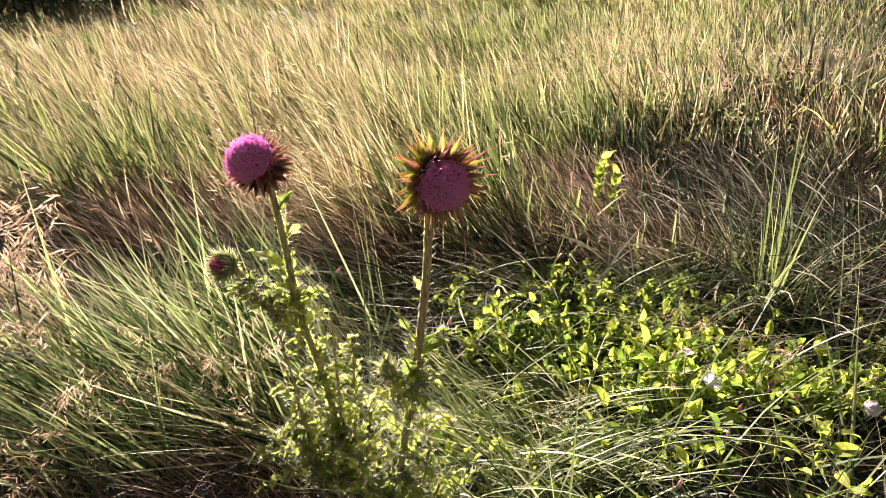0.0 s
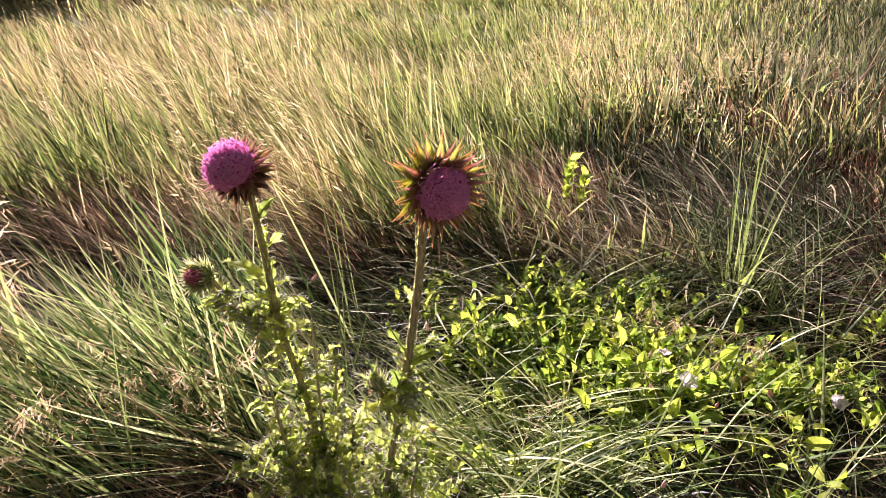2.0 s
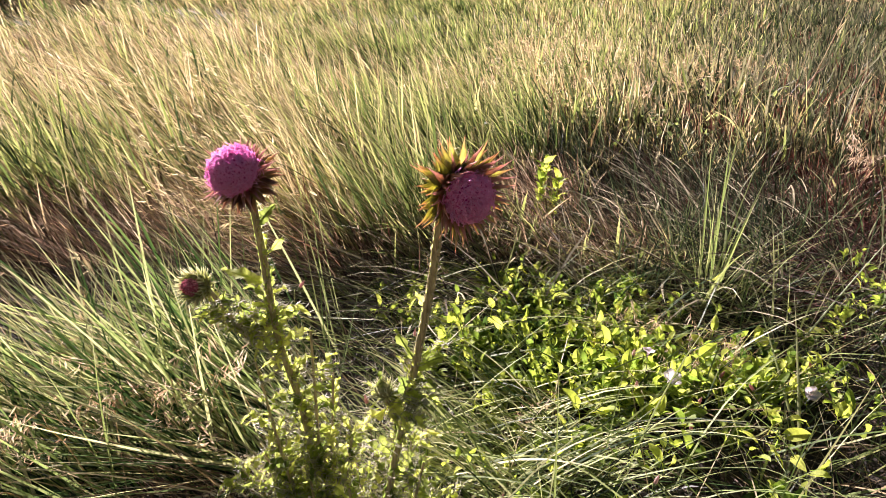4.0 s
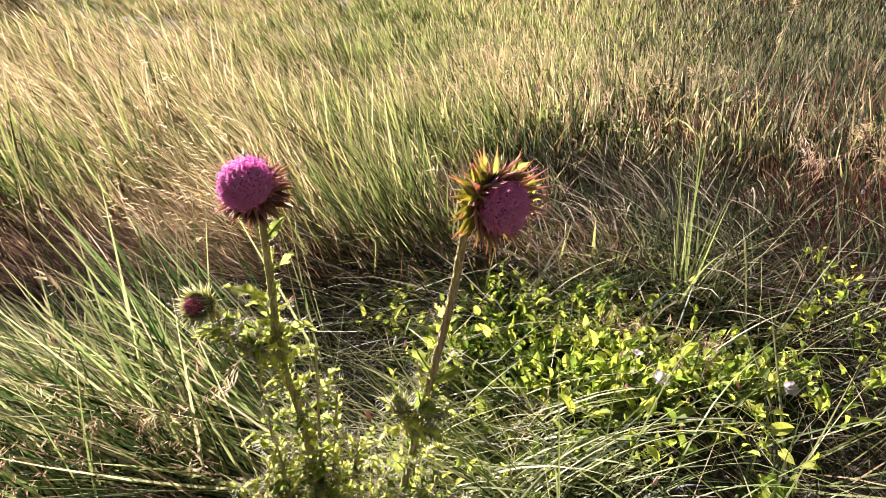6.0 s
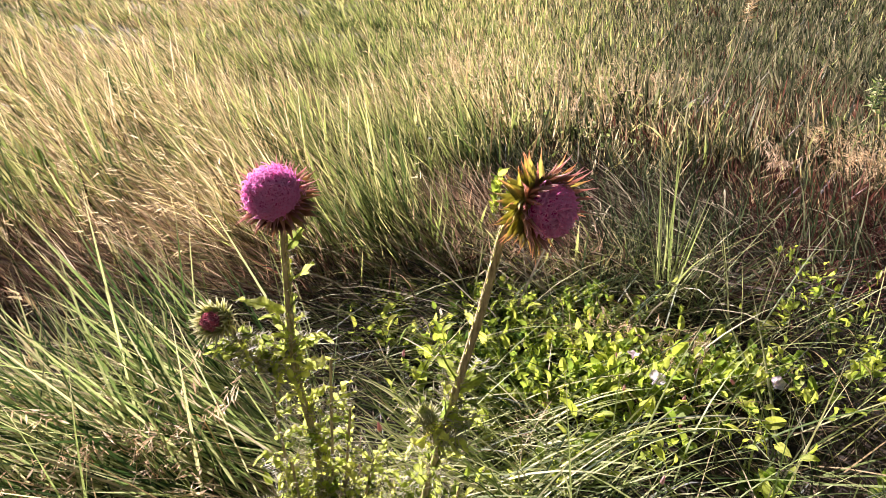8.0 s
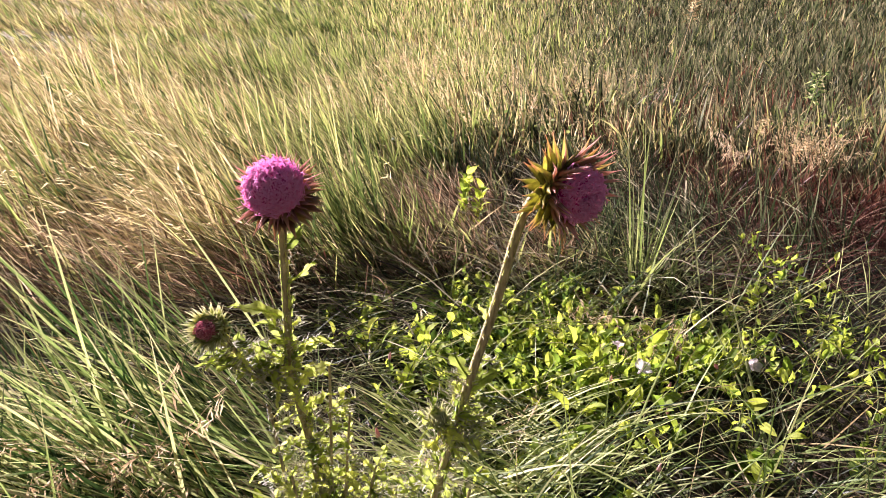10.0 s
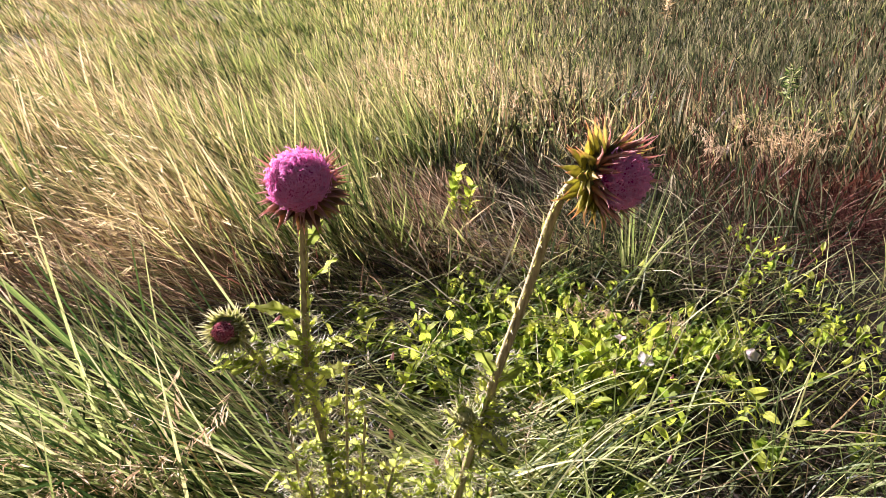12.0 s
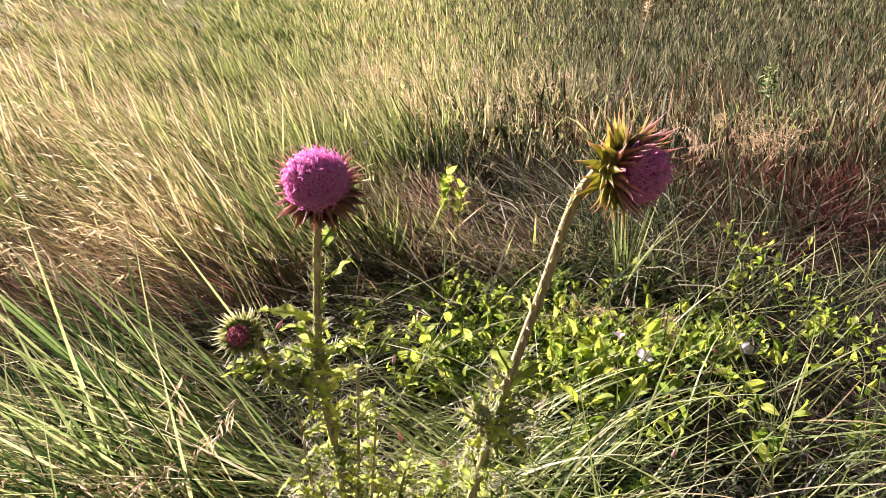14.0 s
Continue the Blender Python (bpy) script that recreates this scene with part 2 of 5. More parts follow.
def placed(name, me, parent=None, m=None, label=""):
    """A mesh object under a thing or part, at the pose m in its parent's space."""
    ob = new(name, me)
    if parent:
        ob.parent = parent
    if m is not None:
        ob.matrix_basis = m
    if label:
        ob["label"] = label
    return ob


def blades(root, az, lean0, lean1, length, width, segs=4, power=1.2, twist=0.8, taper=2.2):
    """Grass blades as bending strips that end in a point. Angles in radians; az: the way in which they lean; lean: from upright, at the foot and at the tip."""
    n = len(root)
    s = np.linspace(0, 1, segs + 1)[None, :]
    th = lean0[:, None] + (lean1 - lean0)[:, None] * s ** power
    ph = az[:, None] + np.random.normal(0, 0.18, n)[:, None] * s
    d = np.stack([np.sin(th) * np.cos(ph), np.sin(th) * np.sin(ph), np.cos(th)], -1)
    step = (length / segs)[:, None, None] * (d[:, :-1] + d[:, 1:]) * 0.5
    p = np.concatenate([root[:, None, :], root[:, None, :] + np.cumsum(step, 1)], 1)
    side = np.stack([-np.sin(ph), np.cos(ph), np.zeros_like(ph)], -1)
    tw = np.random.uniform(-twist, twist, n)[:, None] * (0.4 + 0.6 * s)
    side = side * np.cos(tw)[..., None] + np.cross(d, side) * np.sin(tw)[..., None]
    w = width[:, None] * 0.5 * (1 - 0.9 * s ** taper) * (0.7 + 0.3 * np.minimum(1, s * 4))
    pair = np.stack([p - side * w[..., None], p + side * w[..., None]], 2)[:, :-1].reshape(n, segs * 2, 3)
    v = np.concatenate([pair, p[:, -1:]], 1)
    one = []
    for k in range(segs - 1):
        one += [(2 * k, 2 * k + 1, 2 * k + 3), (2 * k, 2 * k + 3, 2 * k + 2)]
    one.append((2 * segs - 2, 2 * segs - 1, 2 * segs))
    f = (np.array(one)[None] + (np.arange(n) * (2 * segs + 1))[:, None, None]).reshape(-1, 3)
    along = np.tile(np.concatenate([np.repeat(s[0, :-1], 2), [1.0]]), n)
    return v.reshape(-1, 3), f, along, p, d


def uni(a, b, n):
    return np.random.uniform(a, b, n)


def on_ground(x, y, lift=0.0):
    return np.stack([x, y, height(x, y) + lift], -1)


def stuff(name, parts, mat, label, category="grass"):
    """Many blades that nobody could count, as one object."""
    v, f, a, base = [], [], [], 0
    for q in parts:
        v.append(q[0]), f.append(q[1] + base), a.append(q[2])
        base += len(q[0])
    ob = new(name, mesh_from(name, np.concatenate(v), np.concatenate(f), [mat], np.concatenate(a)))
    return tagged(ob, label, category, kind="stuff")


def scatter(n, x0, x1, y0, y1):
    return uni(x0, x1, n), uni(y0, y1, n)


def wedge(n, r0, r1, a0, a1):
    """Places in a sector; a: degrees from +y towards +x; even in the logarithm of the distance."""
    r = r0 * (r1 / r0) ** np.random.random(n)
    a = np.radians(uni(a0, a1, n))
    return r * np.sin(a), r * np.cos(a)


def panicles(root, d, size, spikes=9, wide=0.10):
    """Drooping seed heads at the blades' tips: small two-edged spikelets on both sides."""
    n = len(root)
    t = np.linspace(0, 1, spikes)[None, :]
    base = root[:, None, :] - d[:, None, :] * (size[:, None] * (1 - t))[..., None]
    ang = uni(0, 6.283, (n, spikes))
    out = np.stack([np.cos(ang), np.sin(ang), -uni(0.2, 1.3, (n, spikes))], -1)
    out = out + d[:, None, :] * uni(0.6, 1.4, (n, spikes))[..., None]
    out /= np.linalg.norm(out, axis=-1, keepdims=True)
    ln = size[:, None] * uni(0.16, 0.30, (n, spikes))
    start = base + out * (ln * uni(0.1, 0.6, (n, spikes)))[..., None]
    sd = np.cross(out, np.random.normal(size=(n, spikes, 3)))
    sd /= np.linalg.norm(sd, axis=-1, keepdims=True)
    wd = (ln * wide)[..., None]
    mid = start + out * (ln * 0.4)[..., None]
    v = np.stack([start, mid + sd * wd, start + out * ln[..., None], mid - sd * wd], 2).reshape(-1, 3)
    f = np.arange(len(v)).reshape(-1, 4)
    return v, f, np.full(len(v), 0.5)


def spikelets(tip, d, size, count=5):
    """Loose seed heads: narrow pointed spikelets that hang about the end of each stalk."""
    n = len(tip)
    t = np.linspace(0, 1, count)[None, :]
    base = tip[:, None, :] - d[:, None, :] * (size[:, None] * (1 - t))[..., None]
    out = d[:, None, :] * 1.0 + np.random.normal(0, 0.38, (n, count, 3)) + [-0.15, 0, -0.4]
    out /= np.linalg.norm(out, axis=-1, keepdims=True)
    ln = (size[:, None] * uni(0.25, 0.5, (n, count)))[..., None]
    sd = np.cross(out, np.random.normal(size=(n, count, 3)))
    sd /= np.linalg.norm(sd, axis=-1, keepdims=True)
    start = base + out * ln * 0.2
    v = np.stack([start - sd * ln * 0.07, start + sd * ln * 0.07, start + out * ln], 2).reshape(-1, 3)
    return v, np.arange(len(v)).reshape(-1, 3), np.full(len(v), 0.5)


# ---- ground ----
rad = np.concatenate([np.linspace(0.05, 4, 60), np.geomspace(4.2, 700, 60)])
ang = np.linspace(0, 2 * math.pi, 120, endpoint=False)
gx, gy = (rad[:, None] * np.sin(ang)).ravel(), (rad[:, None] * np.cos(ang)).ravel()
gi = np.arange(len(rad) - 1)[:, None] * 120 + np.arange(120)[None, :]
gj = np.arange(len(rad) - 1)[:, None] * 120 + (np.arange(120)[None, :] + 1) % 120
gf = np.stack([gi, gi + 120, gj + 120, gj], -1).reshape(-1, 4)
gv = np.stack([gx, gy, height(gx, gy)], -1)
gv = np.concatenate([gv, [[0, 0, float(height(np.array(0.0), np.array(0.0)))]]])
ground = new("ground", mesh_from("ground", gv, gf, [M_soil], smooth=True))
tagged(ground, "brown soil with dead plant litter, darkened as shade under the grass", "ground", kind="structure")

LEFT = math.pi        # the wind has laid the grass towards -x


def meadow(n, r0, r1, a0, a1, keep):
    x, y = wedge(n, r0, r1, a0, a1)
    k = keep(x, y)
    return x[k], y[k]


def inside(x, y):
    """How far, in metres, a place lies inside the tall grass: behind the open strip and outside the trampled hollow."""
    front = y - (1.36 + 0.16 * np.clip((-0.25 - x) / 0.4, 0, 1) + 0.08 * wave(x, y, 0.9, 3))
    q = np.sqrt(((x - 1.12 - 0.25 * (y - 1.75)) / 0.56) ** 2 + ((y - 1.74) / 0.44) ** 2)
    return np.minimum(front, (q - 1) * 0.6 + 0.14 * wave(x, y, 0.55, 4))


def tall_zone(x, y):
    return inside(x, y) > 0


def greenness(x, y):
    """More green in the middle of the field, more straw close to the edge; patchy all over."""
    g = 0.45 + 0.34 * wave(x, y, 1.6, 5) + 0.30 * wave(x, y, 0.6, 6) + 0.16 * wave(x, y, 4.3, 16)
    # far right: more green, to deepen the shaded tone by colour
    g = g + 0.22 * np.clip((y - 3.6) / 1.5, 0, 1) * np.clip((x - 0.2) / 1.2, 0, 1)
    mid = np.exp(-(((x - 0.30 - 0.08 * y) / (0.24 + 0.10 * y)) ** 2))
    return g + 0.38 * mid - 0.2 * np.clip((2.0 - y) / 0.8, 0, 1) - 0.12 * np.clip((x - 0.6) / 0.8, 0, 1) * np.clip((4.5 - y) / 1.5, 0, 1)


def russet_zone(x, y):
    return 0.95 * np.exp(-(((x - 1.9) / 0.9) ** 2 + ((y - 1.4) / 0.8) ** 2)) + 0.3 * wave(x, y, 0.5, 7)


def field(n, r0, r1, a0, a1, hgt, segs, seeds):
    """Standing grass of five sorts in a sector, in small tufts that lean with the wind."""
    per = 13                                                   # blades of one tuft
    cx, cy = wedge(n // per, r0, r1, a0, a1)
    cr = np.hypot(cx, cy)
    tuft = np.repeat(np.arange(len(cx)), per)
    x = cx[tuft] + np.random.normal(0, 1, len(tuft)) * (0.014 + 0.011 * cr[tuft])
    y = cy[tuft] + np.random.normal(0, 1, len(tuft)) * (0.014 + 0.011 * cr[tuft])
    side = np.clip((x - 0.7) / 0.6, 0, 1) * np.clip((3.6 - y) / 0.8, 0, 1)    # thinner growth towards +x
    k = tall_zone(x, y) & (np.random.random(len(cx))[tuft] > 0.3 * side)
    x, y, tuft = x[k], y[k], tuft[k]
    t_az, t_tall, t_kind = np.random.normal(0, 0.42, len(cx)), uni(0.65, 1.25, len(cx)), np.random.random(len(cx))
    t_lean = np.random.normal(0.76, 0.24, len(cx))
    g, rz = greenness(x, y), russet_zone(x, y)
    pick = np.clip(0.7 * t_kind[tuft] + 0.3 * np.random.random(len(x)), 0, 1)
    is_rus = (rz > 0.45) & (pick < 0.75)
    is_green = ~is_rus & (pick < g)
    is_straw = ~is_rus & ~is_green & (pick > 0.5 + 0.2 * g)
    aside = np.clip((np.degrees(np.arctan2(x, y)) - 15 - 9 * np.clip((y - 2.6) / 1.2, 0, 1) + 6 * wave(x, y, 0.9, 14)) / 14, 0, 1) * (y > 0)    # dull green and brown growth towards +x, its colour darkened for the shade there
    # front-edge blades turn russet: brown stalks, and the front's shade put into colour
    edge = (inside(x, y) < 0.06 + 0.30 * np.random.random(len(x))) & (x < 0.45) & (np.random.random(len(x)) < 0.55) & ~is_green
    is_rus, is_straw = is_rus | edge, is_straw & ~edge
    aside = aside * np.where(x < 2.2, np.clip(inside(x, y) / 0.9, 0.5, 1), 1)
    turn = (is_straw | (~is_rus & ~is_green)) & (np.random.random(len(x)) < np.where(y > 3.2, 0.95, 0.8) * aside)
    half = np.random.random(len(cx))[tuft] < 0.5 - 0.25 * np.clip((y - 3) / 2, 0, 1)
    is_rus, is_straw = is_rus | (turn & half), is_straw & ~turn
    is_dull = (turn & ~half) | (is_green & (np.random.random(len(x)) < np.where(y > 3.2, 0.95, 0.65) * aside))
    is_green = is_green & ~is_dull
    is_mix = ~is_rus & ~is_green & ~is_straw & ~is_dull
    got = {}
    for key, mask in (("green", is_green), ("mix", is_mix), ("straw", is_straw), ("russet", is_rus), ("dull", is_dull)):
        xx, yy, tt = x[mask], y[mask], tuft[mask]
        m = len(xx)
        r = np.hypot(xx, yy)
        right = np.clip((xx - 0.05 * yy) / (0.5 + 0.25 * yy), 0, 1)           # more upright and tangled towards +x
        dip = np.exp(-((xx / 0.5) ** 2 + ((yy - 4.7) / 0.6) ** 2))            # a beaten-down spot, with taller growth added behind it to shadow it
        rim = np.exp(-(((xx + 0.2) / 0.6) ** 2 + ((yy - 5.75) / 0.35) ** 2))
        tall = hgt * uni(0.5, 1.15, m) * (1 + 0.22 * wave(xx, yy, 1.1, 8)) * (0.85 if key == "russet" else 1.0) * t_tall[tt]
        tall *= np.clip(0.5 + inside(xx, yy) * np.where(xx > 0.3, 0.8, 1.6), np.where(xx > 0.3, 0.42, 0.5), 1) * (1 - 0.25 * side[k][mask]) * (1 - 0.85 * dip) * (1 + 0.9 * rim)
        az = LEFT - 0.1 + t_az[tt] + np.random.normal(0, 0.42, m) + right * np.random.normal(0, 0.9, m) + 0.8 * np.clip(0.4 - inside(xx, yy), 0, 0.4) / 0.4 * (xx > 0.3)
        l0 = np.clip((t_lean[tt] + np.random.normal(0, 0.18, m)) * (1 - 0.45 * right) + 0.45 * np.clip(0.35 - inside(xx, yy), 0, 0.35) / 0.35 * (xx > 0.3), 0.0, 1.25)
        l1 = l0 + np.clip(np.random.normal(0.25, 0.35, m), -0.3, 1.4)
        w = (0.0030 + 0.0015 * r) * (1 + 0.3 * right * (r < 4.5)) * uni(0.45, 1.7, m) * (1.15 if key in ("green", "dull") else 0.9)
        got[key] = blades(on_ground(xx, yy), az, l0, l1, tall, w, segs)
        if key not in ("green", "dull") and seeds:
            c = np.random.random(m) < seeds * (0.3 if key == "russet" else 1) * (1 - 0.7 * np.clip((np.degrees(np.arctan2(xx, yy)) - 24) / 10, 0, 1)) * np.clip(inside(xx, yy) * 2.2, 0.15, 1)
            got[key + "_seed"] = spikelets(got[key][3][c, -1], got[key][4][c, -1], uni(0.035, 0.08, c.sum()) * (0.85 + 0.06 * r[c]), 5 if segs > 3 else 4)
    return got


near = field(64000, 1.2, 4.2, -56, 72, 0.40, 4, 0.4)
far = field(76000, 4.2, 22.0, -48, 68, 0.33, 3, 0.5)
beyond = field(30000, 11.0, 26.0, -44, 66, 0.40, 2, 0.0)
farthest = field(34000, 22.0, 110.0, -50, 70, 0.7, 2, 0.0)
sets = (near, far, beyond, farthest)
stuff("meadow_grass", [s["green"] for s in sets], M_green, "tall green meadow grass leaning in the evening sun")
stuff("meadow_grass", [s["mix"] for s in sets], M_meadow, "tall ripening grass, half green and half straw-coloured")
stuff("dry_grass", [s["straw"] for s in sets], M_straw, "tall dry straw-coloured grass stalks standing in the field")
stuff("shade_tinted_grass", [s["dull"] for s in sets], M_dull, "dull green grass at the side of the field, darkened for shade there")
stuff("dead_grass", [s["russet"] for s in sets], M_rusfield, "russet brown dead grass at the field's side and front, part painted shade")
stuff("seed_heads", [s[k] for s in (near, far) for k in ("mix_seed", "straw_seed", "russet_seed")], M_seed, "drooping tan seed heads of brome grass")

# the same meadow, lower, on the other sides
for mat, label, count in ((M_green, "green meadow grass round about", 13000), (M_straw, "dry straw-coloured grass round about", 9000)):
    x, y = wedge(count, 0.8, 18.0, 0, 360)
    a = np.degrees(np.arctan2(x, y))
    k = ((a > 74) | (a < -61) | (np.hypot(x, y) < 1.15)) & ((y < 0.22) | (np.abs(x) > 2.3)) & (np.hypot(x + 0.1, y) > 0.5)
    x, y = x[k], y[k]
    n, r = len(x), np.hypot(x, y)
    stuff("meadow_grass", [blades(on_ground(x, y), LEFT + np.random.normal(0, 0.9, n), uni(0.1, 0.9, n), uni(0.4, 1.3, n), uni(0.15, 0.38, n), uni(0.004, 0.008, n) * (0.7 + 0.3 * r), 3)], mat, label)

# dead brown leaves standing low between the stalks
cx, cy = wedge(34000, 1.2, 9.0, -56, 72)
k = inside(cx, cy) > 0.0
cx, cy = cx[k], cy[k]
# from x 0.75 on, the shade of deep gaps is put into darker leaves
for shade, mat, label in ((cx < 0.75, M_under, "dead brown leaves low between the standing stalks"), (cx >= 0.75, M_thatch, "dead leaves low between the side stalks, coloured dark as shade")):
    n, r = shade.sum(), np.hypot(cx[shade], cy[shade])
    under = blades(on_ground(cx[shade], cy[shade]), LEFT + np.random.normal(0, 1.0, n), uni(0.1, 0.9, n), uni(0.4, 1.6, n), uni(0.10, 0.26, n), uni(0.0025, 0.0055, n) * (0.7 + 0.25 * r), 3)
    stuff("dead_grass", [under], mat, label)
# brown stalks at the foot of the field's front edge
cx, cy = scatter(16000, -1.9, 0.8, 1.2, 2.1)
k = (inside(cx, cy) > -0.06) & (inside(cx, cy) < 0.30)
cx, cy = cx[k], cy[k]
n = len(cx)
foot = blades(on_ground(cx, cy), LEFT + 0.15 + np.random.normal(0, 0.6, n), uni(0.3, 1.0, n), uni(0.5, 1.5, n), uni(0.12, 0.30, n), uni(0.0018, 0.0042, n), 4)
stuff("dead_grass", [foot], M_foot, "warm brown dead stalks along the field's front edge")

# ---- low cover in front ----


rng0 = np.random.default_rng(4)
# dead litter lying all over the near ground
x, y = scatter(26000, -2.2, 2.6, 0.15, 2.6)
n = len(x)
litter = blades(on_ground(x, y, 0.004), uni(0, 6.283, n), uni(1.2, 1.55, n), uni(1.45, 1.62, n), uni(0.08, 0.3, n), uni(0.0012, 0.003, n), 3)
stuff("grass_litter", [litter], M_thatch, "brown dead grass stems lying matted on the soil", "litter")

x, y = rng0.normal(1.8, 0.6, 9500), rng0.normal(1.5, 0.55, 9500)
k = (y > 1.0 + 0.1 * wave(x, y, 0.5, 12)) & (x > 0.5)
x, y = x[k], y[k]
n = len(x)
red = blades(on_ground(x, y, 0.004), uni(0, 6.283, n), uni(0.5, 1.4, n), uni(1.0, 1.65, n), uni(0.08, 0.26, n), uni(0.002, 0.0042, n), 3)
stuff("grass_litter", [red], M_russet, "russet brown dead grass matted on the ground", "litter")

# brown dead stalks in the shade before the bent grass
x, y = scatter(4200, -0.95, 0.0, 0.35, 0.95)
k = y < 0.68 + 0.06 * wave(x, y, 0.3, 21) + 0.06 * (x > -0.35)
x, y = x[k], y[k]
n = len(x)
brown = blades(on_ground(x, y), LEFT + np.random.normal(0, 0.9, n), uni(0.4, 1.3, n), uni(0.9, 1.7, n), uni(0.06, 0.2, n), uni(0.0012, 0.0028, n), 4)
# gap before the field: its deep shade is put into dark stalks
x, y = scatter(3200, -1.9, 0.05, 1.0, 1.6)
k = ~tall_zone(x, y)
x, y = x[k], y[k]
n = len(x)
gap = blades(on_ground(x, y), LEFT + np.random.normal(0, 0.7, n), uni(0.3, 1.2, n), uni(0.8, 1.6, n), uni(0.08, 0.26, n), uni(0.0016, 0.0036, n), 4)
stuff("dead_grass", [gap], M_thatch, "dead stalks in the gap before the field, coloured dark as shade")
stuff("dead_grass", [brown], M_brownstalk, "thin brown dead stalks in the shade by the thistles")

# flattened stalks in the trampled hollow and the dark strip before the tall grass
x, y = scatter(5600, -0.5, 2.5, 1.1, 2.6)
k = ~tall_zone(x, y) & (np.random.random(len(x)) > np.where(y < 1.5, 0.85, 0.5) * np.clip((x - 1.1) / 0.4, 0, 1)) & (np.random.random(len(x)) < np.clip(0.35 + (x + 0.2) / 0.7, 0.35, 1))
x, y = x[k], y[k]
n = len(x)
flat = blades(on_ground(x, y, 0.01), LEFT - 0.15 + 0.9 * wave(x, y, 0.7, 15) + np.random.normal(0, 0.6, n), uni(0.55, 1.3, n), uni(1.2, 1.65, n), uni(0.15, 0.45, n), uni(0.0030, 0.0070, n), 4)
stuff("flattened_grass", [flat], M_flat, "flattened grey-brown stalks in a trampled hollow", "grass")

# green grass laid over to -x, in front of the tall field
def laid_over(count, per, x0, x1, y0, y1, lean, turn, long0, long1, keep, broad=1.0):
    cx, cy = scatter(count, x0, x1, y0, y1)
    tf = np.repeat(np.arange(count), per)
    x, y = cx[tf] + np.random.normal(0, 0.016, len(tf)), cy[tf] + np.random.normal(0, 0.016, len(tf))
    k = keep(x, y)
    x, y, tf = x[k], y[k], tf[k]
    n = len(x)
    l0 = np.clip(np.random.normal(lean, 0.17, count)[tf] + np.random.normal(0, 0.14, n), 0.05, 1.4)
    az = LEFT + turn + np.random.normal(0, 0.38, count)[tf] + np.random.normal(0, 0.24, n)
    return blades(on_ground(x, y), az, l0, np.clip(l0 + np.random.normal(0.05, 0.10, n), 0.05, 1.6), uni(long0, long1, n), uni(0.0022, 0.0052, n) * broad, 5, twist=1.5, taper=2.6)


def green_edge(x, y):
    return (y > 0.72 - 0.18 * np.clip((-0.30 - x) / 0.2, 0, 1) + 0.05 * wave(x, y, 0.4, 9)) & (x < -0.12 + 0.06 * wave(x, y, 0.3, 10)) & (y < 1.06 - 0.24 * np.clip((-0.38 - x) / 0.25, 0, 1) + 0.04 * wave(x, y, 0.5, 11))


laid = [laid_over(160, 9, -0.62, -0.10, 0.64, 1.06, 1.10, -0.46, 0.26, 0.52, green_edge),
        laid_over(210, 9, -1.7, -0.4, 0.50, 0.95, 1.06, -0.38, 0.18, 0.40, green_edge),
        laid_over(20, 3, -0.45, -0.12, 0.82, 1.05, 0.92, -0.42, 0.34, 0.58, green_edge, 1.2)]
stuff("laid_grass", laid, M_lush, "long green grass blades bent over by the wind")
x, y = scatter(700, -1.7, -0.1, 0.62, 1.08)
n = len(x)
stalks = blades(on_ground(x, y), LEFT + np.random.normal(-0.15, 0.45, n), uni(0.5, 1.2, n), uni(0.7, 1.6, n), uni(0.15, 0.45, n), uni(0.0012, 0.0025, n), 5)
stuff("dry_grass", [stalks], M_straw, "thin dry stalks among the bent green blades")
c = np.random.random(n) < 0.18 * (x < -0.55) + 0.05
stuff("seed_heads", [spikelets(stalks[3][c, -1], stalks[4][c, -1], uni(0.04, 0.08, c.sum()), 14)], M_seed, "drooping tan seed heads over the bent green grass")


# dull green tufts over the brown litter towards +x, and pale blades lying in the open strip
cx, cy = scatter(300, 0.6, 3.0, 1.15, 3.0)
cx = np.where((cy < 1.65) & (cx > 1.05) & (np.random.random(300) < 0.5), cx - 0.6 * (cx - 0.6), cx)
tf = np.repeat(np.arange(300), 12)
x, y = cx[tf] + np.random.normal(0, 0.03, len(tf)), cy[tf] + np.random.normal(0, 0.03, len(tf))
n = len(x)
dull = blades(on_ground(x, y), LEFT + np.random.normal(0, 0.7, 300)[tf] + np.random.normal(0, 0.4, n), np.clip(np.random.normal(0.45, 0.3, n), 0, 1.3), np.clip(np.random.normal(0.9, 0.4, n), 0.1, 1.7), uni(0.12, 0.34, n), uni(0.003, 0.0062, n), 5)
x, y = scatter(1500, -0.45, 1.3, 0.98, 1.46)
k = (((x - 0.10) / 0.13) ** 2 + ((y - 1.10) / 0.10) ** 2 > 1) & ~((x > 1.0) & (np.random.random(len(x)) < 0.6))
x, y = x[k], y[k]
n = len(x)
strip = blades(on_ground(x, y, 0.01), np.where(np.random.random(n) < 0.7, LEFT, 0) + np.random.normal(0, 0.45, n), uni(0.7, 1.35, n), uni(1.2, 1.7, n), uni(0.14, 0.4, n), uni(0.0018, 0.004, n), 5)
stuff("laid_grass", [dull], M_short, "dull green grass tufts over brown litter, darkened as if shaded")
stuff("laid_grass", [strip], M_green, "pale green grass blades fallen across an open strip")

# short dull growth added to cover and shade the front soil, itself coloured dark
x, y = scatter(7000, -0.1, 2.2, 0.2, 1.4)
